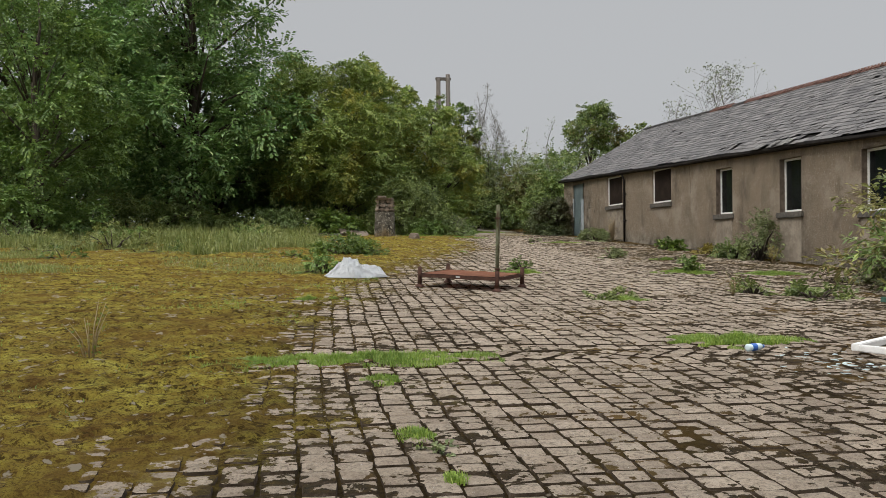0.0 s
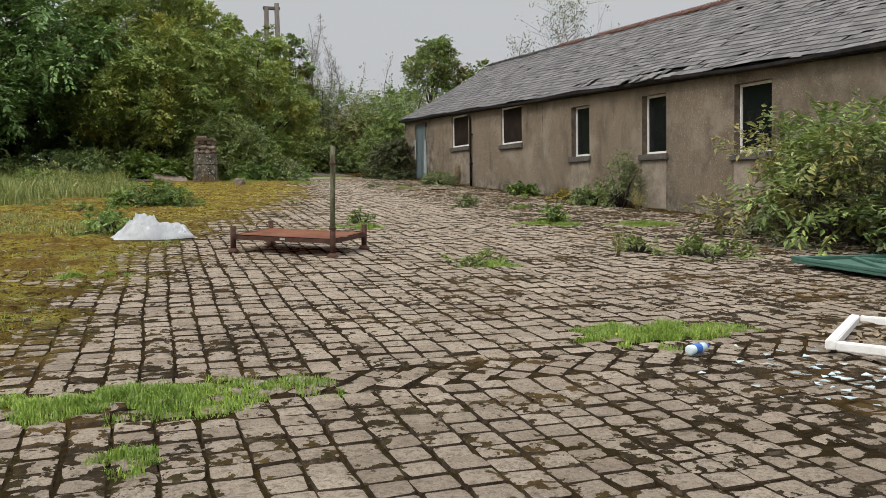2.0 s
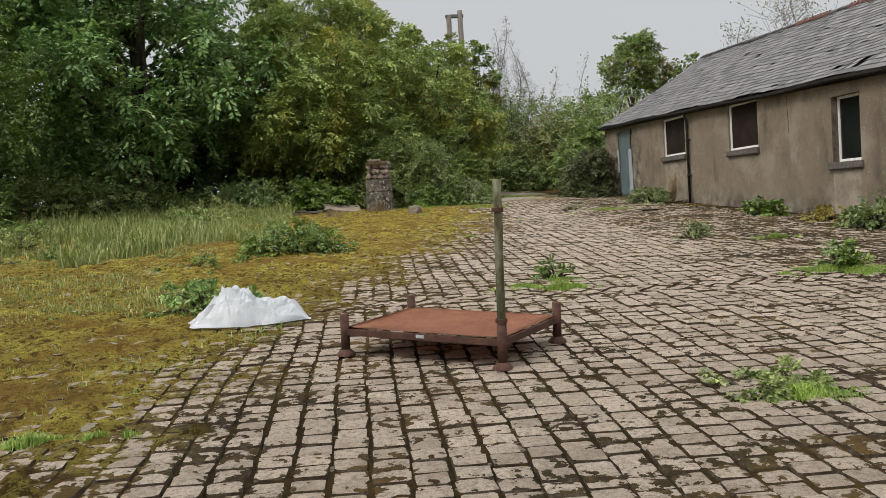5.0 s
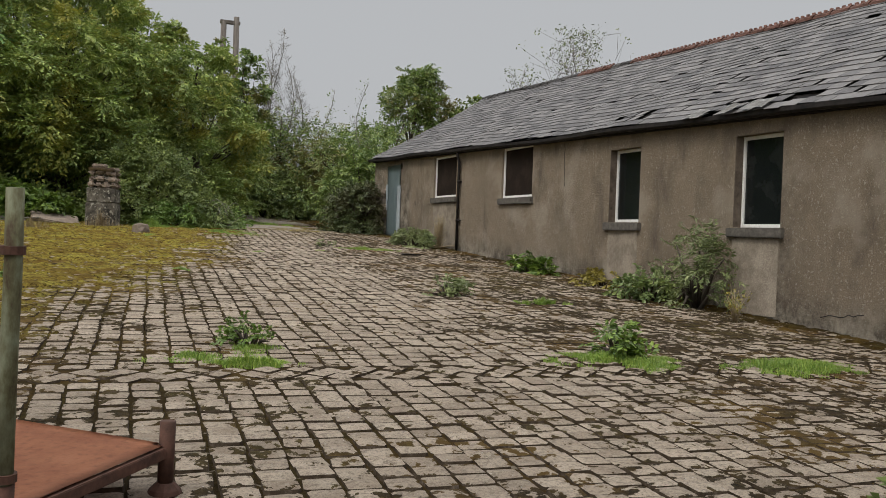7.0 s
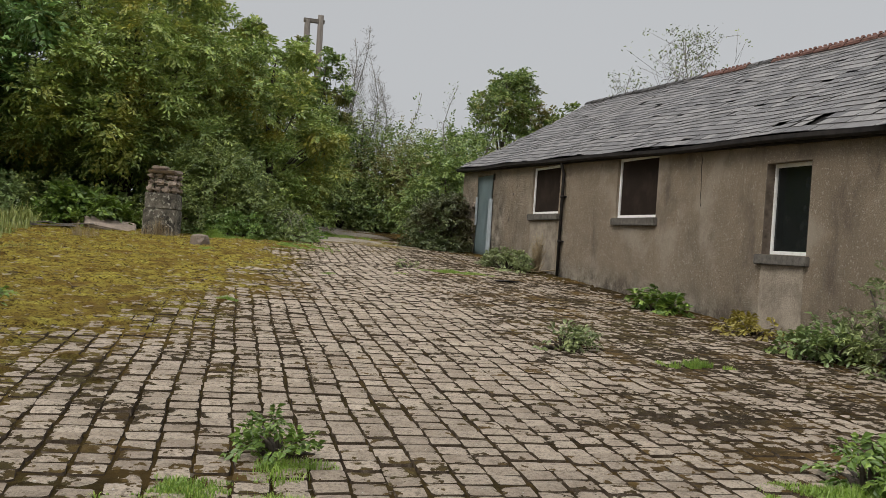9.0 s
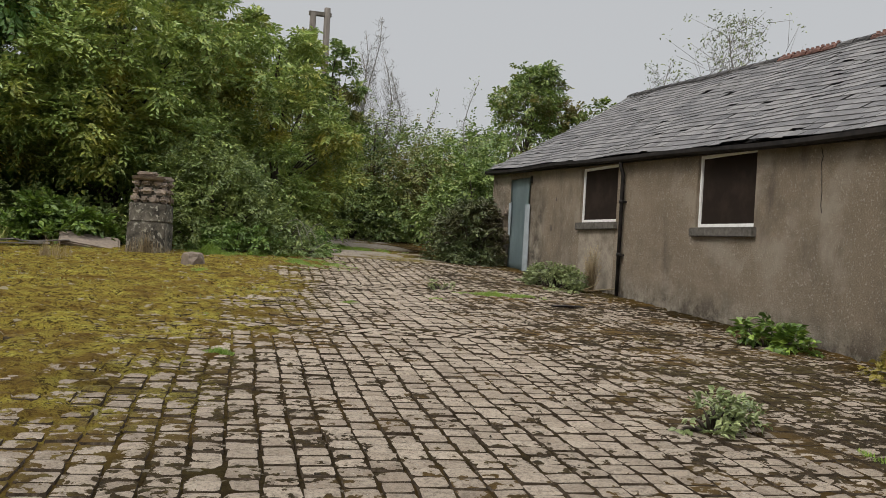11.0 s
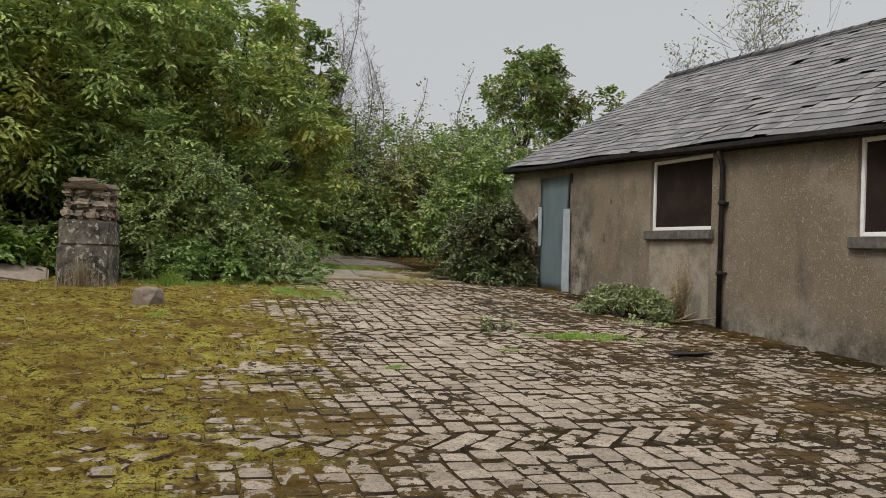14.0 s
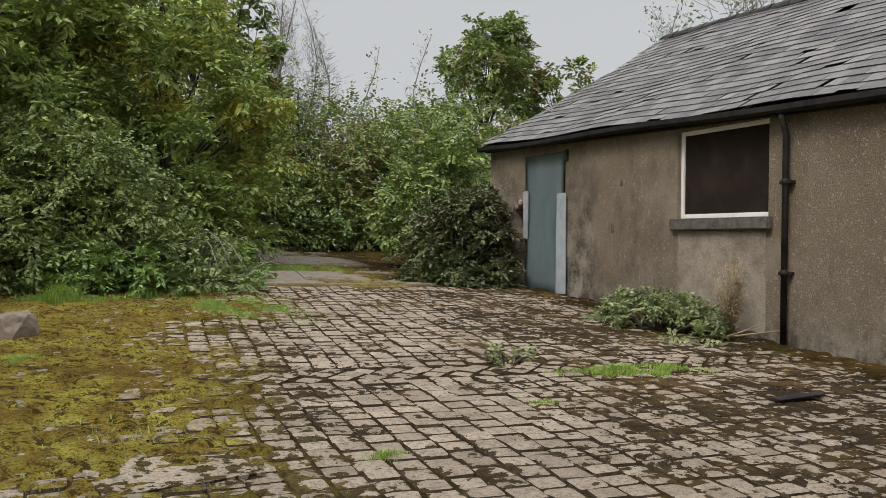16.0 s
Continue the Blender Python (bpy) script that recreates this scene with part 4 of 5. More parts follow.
def build_rock(x, y, size, seed, label):
    bm = bmesh.new()
    bmesh.ops.create_icosphere(bm, subdivisions=3, radius=1.0)
    for v in bm.verts:
        k = 1 + 0.35 * noise.noise(v.co * 1.2 + Vector((seed, 0, 0))) + 0.12 * noise.noise(v.co * 4)
        v.co = Vector((max(-0.8, min(0.8, v.co.x * k)), max(-0.75, min(0.75, v.co.y * k)), max(-0.5, min(0.75, v.co.z * k)))) * size
    ob = part("rock", bm, STONE, None, label)
    ob.matrix_world = pose(x, y, float(lie(x, y)) + size * 0.35, 6, 4, seed * 40)
    return tagged(ob, "", "rock")


build_rock(4.35, 32.1, 0.21, 1, "pale squarish rock on the moss")


def build_fallen_slab():
    ob = part("stone_slab", one_box((-0.62, -0.34, 0.0), (0.55, 0.36, 0.11), 0.03, 0.035, 21), STONE, None, "grey stone slab sunk beside the gate pillar")
    ob.matrix_world = pose(2.35, 35.1, float(lie(2.35, 35.1)) + 0.04, 20, 6, 8)
    tagged(ob, "", "stone slab")


build_fallen_slab()


def build_boards():
    r = random.Random(31)
    for k in range(6):
        ln, x, y = r.uniform(0.5, 1.1), 0.2 + 0.3 * k + r.uniform(-0.1, 0.1), 34.2 + r.uniform(-0.5, 0.5)
        ob = part("broken_board", one_box((-ln / 2, -0.07, 0.0), (ln / 2, 0.07, 0.025), 0.004, 0.01, k), POLE, None, "weathered grey broken board lying in the grass")
        ob.matrix_world = pose(x, y, float(lie(x, y)) + 0.05 + 0.02 * (k % 3), r.uniform(-4, 6), r.uniform(-5, 5), r.uniform(-35, 35))
        tagged(ob, "", "board", "broken boards by the pillar")


build_boards()


def build_h_pole():
    x, y = 9.35, 54.1
    z = float(lie(x, y)) - 0.3
    root = empty("utility_pole", pose(x, y, z, 0, 0, 0), "twin-legged weathered wooden utility pole", "utility pole")
    h = 12.35 - z
    for dx, dh in ((-0.30, -0.25), (0.30, 0.0)):
        mesh_object("leg", *tube([(dx * 1.2, 0, 0), (dx, 0, h + dh)], (0.19, 0.135), 10), POLE, root, "", True)
    part("crossbar", one_box((-0.48, -0.09, h - 0.38), (0.48, 0.09, h - 0.2), 0.02), POLE, root)


build_h_pole()


def build_gate_post():
    x, y = -10.9, 34.5
    root = empty("gate_post", pose(x, y, float(lie(x, y))), "old timber gate post with a grey cap", "post")
    part("post", one_box((-0.16, -0.16, 0), (0.16, 0.16, 2.9), 0.02, 0.01, 2), DARKRUST, root)
    part("cap", one_box((-0.24, -0.24, 2.9), (0.24, 0.24, 3.25), 0.06, 0.01, 3), CONC, root, "rounded grey cap")


build_gate_post()

# ---- trees and hedges ----
crown_tree("sycamore_tree", -4.3, 39.0, 15.5, 9.4, 66000, L_DARK, "tall dark green sycamore at the edge of the wood", clumps=170, leaf=0.20, trunk=0.35, seed=3, top=0.5, clump=0.115, bare=0.05)
crown_tree("sycamore_tree", -11.5, 40.0, 15.5, 11.0, 45000, L_DARK, "broad dark green sycamore at the edge of the wood", clumps=150, leaf=0.22, trunk=0.35, seed=4, top=0.5, clump=0.115, bare=0.05)
crown_tree("maple_tree", -8.8, 31.5, 9.0, 7.0, 50000, L_MAPLE, "mid-green field maple leaning over the grass", clumps=170, leaf=0.14, trunk=0.22, seed=5, bare=0.06, top=0.4, clump=0.10)
crown_tree("ash_tree", -19.0, 42.0, 14.0, 12.0, 22000, L_HEDGE, "green ash at the edge of the wood", clumps=100, leaf=0.26, trunk=0.3, seed=6, bare=0.05, clump=0.12)
crown_tree("sallow_tree", 2.3, 40.2, 7.7, 8.0, 95000, L_WILLOW, "yellow-green sallow spreading over brambles", clumps=260, leaf=0.15, trunk=0.2, seed=7, bare=0.2, top=0.5, slim=0.45, clump=0.085)
crown_tree("sallow_tree", 6.6, 41.0, 5.9, 5.0, 40000, L_WILLOW, "upright yellow-green sallow above the hedge", clumps=150, leaf=0.14, trunk=0.16, seed=8, bare=0.06, top=0.35, slim=0.45, clump=0.095)
crown_tree("sallow_tree", 0.2, 46.5, 9.2, 5.0, 18000, L_WILLOW, "tall yellow-green sallow behind the hedge", clumps=90, leaf=0.19, trunk=0.2, seed=9, bare=0.1, top=0.15, clump=0.10)
crown_tree("alder_tree", 4.2, 47.0, 9.0, 4.2, 18000, L_WILLOW, "slim green alder behind the hedge", clumps=90, leaf=0.18, trunk=0.16, seed=10, bare=0.1, top=0.12, clump=0.10)
crown_tree("alder_tree", 6.0, 46.8, 7.7, 3.6, 15000, L_WILLOW, "slim green alder behind the hedge", clumps=90, leaf=0.17, trunk=0.14, seed=32, bare=0.1, top=0.12, clump=0.11)
crown_tree("alder_tree", 9.0, 46.4, 6.8, 2.8, 14000, L_HEDGE, "slim green alder beside bare birch saplings", clumps=80, leaf=0.15, trunk=0.12, seed=33, bare=0.06, top=0.2, clump=0.12)
crown_tree("alder_tree", 8.0, 48.5, 7.4, 3.4, 12000, L_HEDGE, "slim green alder behind the hedge", clumps=80, leaf=0.17, trunk=0.14, seed=31, bare=0.1, top=0.15, clump=0.11)
crown_tree("wild_cherry_tree", 17.2, 49.0, 7.5, 6.8, 34000, L_HEDGE, "ragged dark green cherry beyond the gable", clumps=170, leaf=0.15, trunk=0.16, seed=12, bare=0.02, top=0.22, clump=0.085, taper=0.75)
crown_tree("elder_tree", 19.8, 49.0, 6.0, 5.0, 14000, L_HEDGE, "green elder beyond the gable", clumps=80, leaf=0.17, trunk=0.12, seed=13, bare=0.05, clump=0.12)
for hx, hy, hh, hs in ((-4.5, 44.0, 9.5, 41), (-11.5, 44.5, 9.0, 42), (-19.0, 44.0, 9.0, 43), (2.5, 45.0, 5.5, 44)):
    bush("understorey", hx, hy, 4.5, 2.0, hh, 14000, L_DARK, "dark holly and hazel under the wood's edge", "hedge", leaf=0.36, clumps=130, seed=hs)
bush("understorey", -1.0, 47.0, 4.5, 1.5, 5.0, 9000, L_DARK, "dark holly and hazel under the wood's edge", "hedge", leaf=0.36, clumps=90, seed=47)
bush("hedge", 10.8, 48.0, 4.6, 2.6, 4.6, 40000, L_HEDGE, "overgrown mixed hedge across the end of the lane", "hedge", leaf=0.12, clumps=200, seed=14)
bush("hedge", 14.4, 46.4, 3.4, 2.6, 4.7, 30000, L_HEDGE, "overgrown mixed hedge across the end of the lane", "hedge", leaf=0.12, clumps=160, seed=15)
bush("hedge", 6.0, 44.5, 3.4, 2.2, 4.4, 24000, L_HEDGE, "dense green hedge under the sallows", "hedge", leaf=0.12, clumps=130, seed=16)
bush("bramble_bank", 9.5, 46.0, 3.0, 1.0, 2.0, 16000, L_BRAMBLE, "bramble bank at the bend of the lane", "brambles", leaf=0.10, clumps=90, seed=45)
bush("bramble_thicket", 4.8, 37.0, 1.6, 1.7, 2.5, 34000, L_BRAMBLE, "bramble thicket sloping down beside the gate pillar", "brambles", leaf=0.085, clumps=150, seed=17)
bush("bramble_thicket", 6.3, 36.6, 0.9, 1.3, 0.95, 9000, L_BRAMBLE, "low brambles at the edge of the lane", "brambles", leaf=0.08, clumps=60, seed=46)
bush("bramble_thicket", 0.0, 37.0, 3.4, 1.2, 1.15, 16000, L_BRAMBLE, "nettles and brambles under the trees", "brambles", leaf=0.11, clumps=140, seed=18)
bush("bramble_thicket", -6.5, 36.2, 4.0, 1.8, 1.7, 20000, L_BRAMBLE, "nettles and brambles under the trees", "brambles", leaf=0.11, clumps=130, seed=19)
bush("bramble_thicket", -13.5, 34.5, 4.0, 2.2, 1.8, 14000, L_BRAMBLE, "nettles and brambles under the trees", "brambles", leaf=0.13, clumps=90, seed=20)
bush("bramble_skirt", 5.25, 35.7, 0.9, 0.8, 0.75, 7000, L_MAPLE, "fresh green brambles trailing towards the lane", "brambles", leaf=0.075, clumps=50, seed=48)
bush("bramble_skirt", 7.0, 37.7, 0.8, 1.1, 0.6, 6000, L_MAPLE, "fresh green brambles trailing towards the lane", "brambles", leaf=0.075, clumps=50, seed=49)
bush("young_elder", 1.5, 35.7, 1.2, 0.6, 0.95, 3500, L_LIME, "bright lime-green young elder beside the pillar", "shrub", leaf=0.14, clumps=30, seed=21)
bush("ivy_bush", 11.35, 37.7, 0.95, 1.2, 1.95, 16000, L_IVY, "ivy and bramble bush at the shed corner", "bush", leaf=0.085, clumps=90, seed=22)
bush("elder_bush", 12.4, 40.6, 1.7, 1.3, 3.3, 15000, L_HEDGE, "leggy green elder behind the shed corner", "bush", leaf=0.11, clumps=90, seed=23)
bush("yellowing_bush", 1.2, 22.0, 0.95, 0.75, 0.6, 5500, L_LIME, "low yellowing bramble bush on the moss", "bush", leaf=0.065, clumps=50, seed=24)
bush("buddleia", 10.8, 12.2, 1.5, 2.3, 2.1, 7500, L_HEDGE, "large green buddleia against the wall", "shrub", leaf=0.155, clumps=52, slim=0.36, seed=25, tall=0.4)
bush("elder_bush", 10.9, 11.6, 1.3, 2.2, 1.35, 9000, L_IVY, "dark leafy bush below the buddleia", "bush", leaf=0.10, clumps=80, seed=61)
bush("buddleia", 11.65, 20.2, 0.38, 0.75, 1.45, 2600, L_BUDDLEIA, "grey-green buddleia growing at the wall foot", "shrub", leaf=0.085, clumps=50, slim=0.33, seed=26)
bush("wall_foot_weeds", 11.25, 31.8, 0.55, 0.95, 0.5, 5000, L_BUDDLEIA, "low blue-green weeds at the wall foot", "weeds", leaf=0.06, clumps=40, seed=27)
bush("dock_plant", 11.35, 25.1, 0.4, 0.5, 0.32, 700, L_LIME, "leafy green dock at the wall foot", "weeds", leaf=0.12, clumps=16, seed=28)


def bare_tree(name, x, y, height, spread, label, seed, bark=PALEBARK, twigs=60, trunk=0.06, n_leaf=0, leaf_mat=L_HEDGE):
    """A thin leafless or thin-leaved sapling: leader, side branches and twigs."""
    r = np.random.default_rng(seed)
    z0 = float(lie(x, y))
    root = empty(name, pose(x, y, z0), label, "tree")
    k = 8
    tp = np.array([(0.25 * math.sin(i * 0.9 + seed), 0.2 * math.cos(i * 1.1 + seed), height * i / k) for i in range(k + 1)])
    tubes("trunk", [(tp, np.linspace(trunk, 0.01, k + 1))], bark, root, "", 6)
    list_of, tips = [], []
    for b in range(twigs):
        u = r.uniform(0.3, 0.98)
        a = tp[int(u * k)] * (1 - (u * k) % 1) + tp[min(k, int(u * k) + 1)] * ((u * k) % 1)
        th, ln = r.random() * 2 * math.pi, spread * (1.15 - u) * r.uniform(0.6, 1.2)
        d = np.array((math.cos(th), math.sin(th), r.uniform(0.9, 1.8)))
        e = a + d * ln * 0.6
        m_ = (a + e) / 2 + (0.1 * ln * d[0], 0.1 * ln * d[1], -0.08 * ln)
        list_of.append(([a, m_, e], np.array([0.35, 0.22, 0.1]) * trunk * (1.2 - u)))
        tips.append(e)
        for _ in range(5):
            s_ = a + (e - a) * r.uniform(0.4, 0.95)
            e2 = s_ + np.array((r.normal(), r.normal(), r.uniform(0.2, 1.6))) * ln * 0.22
            list_of.append(([s_, e2], np.array([0.12, 0.06]) * trunk))
            tips.append(e2)
    twig = tubes("branchwork", list_of, bark, root, "", 4)
    twig["kind"] = "stuff"
    if n_leaf:
        t_ = np.array(tips)[r.integers(0, len(tips), n_leaf)]
        leaves("crown", t_ + r.normal(0, 0.14, (n_leaf, 3)), r.normal(0, 1, (n_leaf, 3)), 0.12, leaf_mat, root, "", 0.4, 0.45)
    return root


bare_tree("dead_birch", 10.6, 48.3, 8.1, 1.7, "pale leafless birch sapling above the hedge", 1, twigs=95, trunk=0.042)
bare_tree("dead_birch", 10.0, 47.6, 6.6, 1.6, "pale leafless birch sapling above the hedge", 2, twigs=75, trunk=0.036)
bare_tree("dead_birch", 11.6, 48.6, 6.2, 1.7, "pale leafless birch sapling above the hedge", 3, twigs=75, trunk=0.036)
bare_tree("dead_birch", 10.2, 48.6, 7.6, 1.6, "pale leafless birch sapling above the hedge", 8, twigs=75, trunk=0.036)
bare_tree("dead_birch", 11.0, 47.8, 6.8, 1.6, "pale leafless birch sapling above the hedge", 9, twigs=75, trunk=0.036)
bare_tree("thin_ash", 22.2, 42.5, 8.4, 5.0, "thin ash sapling with sparse leaves behind the shed", 4, twigs=46, trunk=0.075, n_leaf=900, leaf_mat=L_BUDDLEIA)
bare_tree("thin_ash", 20.0, 42.9, 6.9, 3.2, "thin ash sapling with sparse leaves behind the shed", 5, twigs=30, trunk=0.06, n_leaf=350, leaf_mat=L_BUDDLEIA)
bare_tree("hedge_sapling", 14.0, 46.5, 5.9, 1.2, "bare whippy sapling in the hedge", 6, twigs=30, trunk=0.03, n_leaf=60)
bare_tree("hedge_sapling", 12.7, 47.5, 5.6, 1.4, "bare whippy sapling in the hedge", 7, twigs=30, trunk=0.03, n_leaf=80)


def meadow(name, lo, hi, n, length, mat, label, thin=0.4, width=0.007, seed=50):
    xy = np.column_stack([rng.uniform(lo[0], hi[0], n), rng.uniform(lo[1], hi[1], n)])
    dens = fractal(xy[:, 0], xy[:, 1], 1.3, seed, 3)
    keep = (dens > thin) & (xy[:, 1] > lo[1] + 7.0 * fractal(xy[:, 0], xy[:, 1], 2.4, seed + 9, 3) - 1.5) & (xy[:, 0] < np.interp(xy[:, 1], MOSS_Y, MOSS_X) - 0.3 - 1.2 * (1 - dens))
    ob = blades(name, xy[keep], length * np.clip(2.6 * dens[keep] - 0.7, 0.25, 1.3), mat, 1.2, width)
    return tagged(ob, label, "grass", kind="stuff")


meadow("meadow_grass", (-16, 21.5), (0.8, 36.5), 80000, 0.48, L_MEADOW, "tall uncut grass and weeds before the wood", 0.40, 0.010)
meadow("meadow_grass", (-12, 14.0), (0.4, 28), 60000, 0.11, L_MEADOW, "short rough grass growing through the moss", 0.52, 0.007, 51)
for k_ in range(16):
    wx, wy = -0.6 - 13 * rng.random(), 24 + 10 * rng.random()
    bush("weed_clump", wx, wy, 0.9, 0.6, rng.uniform(0.35, 0.7), 1300, (L_MEADOW, L_BRAMBLE, L_MAPLE)[k_ % 3], "rank weeds standing in the long grass", "weeds", leaf=0.07, clumps=26, stems=8, seed=100 + k_)["group"] = "weed clumps in the meadow"
for k_ in range(14):
    wx, wy = 0.3 - 9 * rng.random(), 17.5 + 8 * rng.random()
    bush("weed_clump", wx, wy, 0.6, 0.45, rng.uniform(0.12, 0.35), 600, (L_MEADOW, L_LIME, L_BUDDLEIA, L_YELLOW)[k_ % 4], "low weeds spreading over the moss", "weeds", leaf=0.05, clumps=16, stems=4, seed=130 + k_)["group"] = "weed clumps in the meadow"
bush("leafy_weed", 0.35, 16.0, 0.55, 0.5, 0.4, 1500, L_MAPLE, "leafy green weeds beside the plastic sack", "weeds", leaf=0.06, clumps=24, seed=150)
meadow("moss_grass", (-6, 2.0), (1.2, 18), 26000, 0.06, L_GRASS, "sparse short grass on the moss", 0.52, 0.004, 52)
meadow("moss_grass", (1.0, 24), (6.5, 36), 9000, 0.06, L_MEADOW, "sparse short grass on the moss", 0.50, 0.005, 53)


def tuft(name, x, y, rx, ry, length, n, mat, label, category="grass"):
    n = int(n * 1.5)
    d, a = rng.random(n) ** 0.8 * 1.25, rng.random(n) * 2 * math.pi
    xy = np.column_stack([x + rx * d * np.cos(a), y + ry * d * np.sin(a)])
    dens = fractal(xy[:, 0], xy[:, 1], 0.28, 77, 4)
    keep = dens > 0.33 + 0.25 * d
    ob = blades(name, xy[keep], length * (1.2 - 0.8 * d[keep]) * (1.9 * dens[keep] - 0.25), mat, 0.9, 0.0035)
    return tagged(ob, label, category, kind="stuff")


tuft("grass_strip", 0.15, 6.5, 1.5, 0.38, 0.08, 15000, L_GRASS, "bright green grass strip across the setts")
tuft("grass_tuft", 4.15, 7.15, 0.7, 0.42, 0.11, 9000, L_GRASS, "bright green grass tuft beside a bottle")
tuft("grass_tuft", 4.35, 11.2, 0.5, 0.22, 0.07, 3500, L_GRASS, "green weeds between the setts")
tuft("grass_tuft", 7.75, 16.1, 0.62, 0.42, 0.10, 9000, L_GRASS, "lush green grass mound on the setts")
tuft("grass_tuft", 9.5, 15.8, 0.7, 0.4, 0.09, 6000, L_GRASS, "green grass mound on the setts")
tuft("grass_tuft", 9.1, 20.2, 0.35, 0.3, 0.16, 2500, L_GRASS, "small green weed between the setts")
tuft("grass_tuft", 4.3, 16.1, 0.4, 0.14, 0.08, 2200, L_GRASS, "small green weed between the setts")
tuft("grass_strip", 9.3, 29.6, 0.85, 0.3, 0.09, 5000, L_GRASS, "grass strip across the mossy setts")
for vx, vy in ((4.7, 34.7), (5.5, 35.0), (6.2, 35.6), (6.9, 36.4)):
    tuft("verge_grass", vx, vy, 0.55, 0.4, 0.22, 2600, L_GRASS, "longer fresh grass at the foot of the brambles")
tuft("grass_strip", 8.3, 39.8, 1.6, 0.5, 0.12, 9000, L_GRASS, "grass growing between two slabs of the lane")
tuft("grass_strip", 6.5, 34.2, 1.1, 1.5, 0.06, 20000, L_GRASS, "short yellow-green grass beside the lane")


# ---- small things ----
def build_wall_wear():
    """Cracks and chips in the front wall, and rubble in its broken corner."""
    wall = bpy.data.objects["wall_front"]
    r = random.Random(2)
    for (y0, z0), (y1, z1) in (((25.18, 4.00), (25.13, 3.16)), ((18.14, 1.18), (17.40, 1.25))):
        pts = [(FRONT - 0.001, y0 + (y1 - y0) * k / 9 + r.uniform(-0.02, 0.02), z0 + (z1 - z0) * k / 9 + r.uniform(-0.015, 0.015)) for k in range(10)]
        mesh_object("crack", *tube(pts, 0.006, 5), IRON, wall)
    for y, z, s in ((33.90, 3.63, 0.05), (34.10, 2.99, 0.08), (33.87, 3.63, 0.04)):
        bm = bmesh.new()
        bmesh.ops.create_icosphere(bm, subdivisions=2, radius=1.0)
        for v in bm.verts:
            k = 1 + 0.5 * noise.noise(v.co * 1.7 + Vector((z, y, 0)))
            v.co = Vector((FRONT + 0.006 * v.co.x, y + s * 0.6 * v.co.y * k, z + s * v.co.z * k))
        part("chip", bm, REVEAL, wall)
    for k in range(12):
        y, z = r.uniform(HOLE[0] - 0.04, HOLE[1] + 0.05), r.choice((HOLE[2], HOLE[3])) + r.uniform(-0.06, 0.06)
        bm = one_box((FRONT - 0.015, y - 0.06, z - 0.05), (FRONT + 0.16, y + 0.06, z + 0.05), 0.02, 0.025, k)
        part("rubble_stone", bm, STONE, wall)


build_wall_wear()


def build_render_patches():
    """Smoother pale render below the windows, and loose lead over the torn eave."""
    wall = bpy.data.objects["wall_front"]
    for k, (far, near, sill, _, _, board) in enumerate(WINDOWS[:5]):
        if k == 1:
            continue
        z0 = float(lie(12, far)) - 0.02
        part("render_patch", one_box((FRONT - 0.006, near + 0.02, z0), (FRONT + 0.02, far - 0.02, sill - 0.155), 0.003, 0.004, k), PATCH, wall, "smooth pale render")
    for y, w in ((19.1, 0.5), (19.75, 0.35), (20.4, 0.6)):
        bm = bmesh.new()
        g_ = [[bm.verts.new(roof_point(y + w * i / 4, s, 0.05 + 0.02 * math.sin(2.2 * i + 9 * s + y))) for s in (-0.02, 0.02, 0.05)] for i in range(5)]
        for a, b in zip(g_, g_[1:]):
            for k in range(2):
                bm.faces.new((a[k], a[k + 1], b[k + 1], b[k]))
        bmesh.ops.solidify(bm, geom=bm.faces[:], thickness=0.006)
        part("lead_flashing", bm, LEAD, ROOF, "loose pale lead sheet")


build_render_patches()


def build_strip(x, y):
    root = part("rubber_strip", one_box((-0.28, -0.05, 0.0), (0.28, 0.05, 0.02), 0.006, 0.012, 6), IRON, None, "black rubber strip lying on the setts")
    root.matrix_world = pose(x, y, float(lie(x, y)) + 0.012, 3, 0, 10)
    tagged(root, "", "rubber strip")


build_strip(10.02, 28.33)


def build_slab_stone(x, y):
    bm = one_box((-0.42, -0.3, -0.05), (0.42, 0.3, 0.010), 0.03, 0.014, 12)
    ob = part("flagstone", bm, SETT, None, "large pale worn flagstone among the setts")
    ob.matrix_world = pose(x, y, float(lie(x, y)), 3.1, 0, 12)
    for key, val in (("edge", 0.5), ("cover", 0.4), ("green", 0.2)):
        at = ob.data.attributes.new(key, "FLOAT", "POINT")
        at.data.foreach_set("value", np.full(len(ob.data.vertices), val, np.float32))
    tagged(ob, "", "flagstone")


build_slab_stone(5.26, 27.70)


def build_sticks():
    x, y = 11.55, 30.95
    for k, (a, b, c, ln) in enumerate(((70, 20, 10, 0.5), (84, 0, 60, 0.8), (86, 0, -30, 0.7), (60, 30, 120, 0.45))):
        ob = mesh_object("dead_branch", *tube([(0, 0, 0), (0.02, 0.015, ln * 0.5), (-0.01, 0.03, ln)], (0.014, 0.011, 0.005), 6), L_DRY, None, "pale dead branch beside the downpipe", True)
        ob.matrix_world = pose(x + 0.12 * k - 0.1, y + 0.08 * k, float(lie(x, y)) + 0.03, a, b, c)
        tagged(ob, "", "branch", "dead branches by the downpipe")


build_sticks()


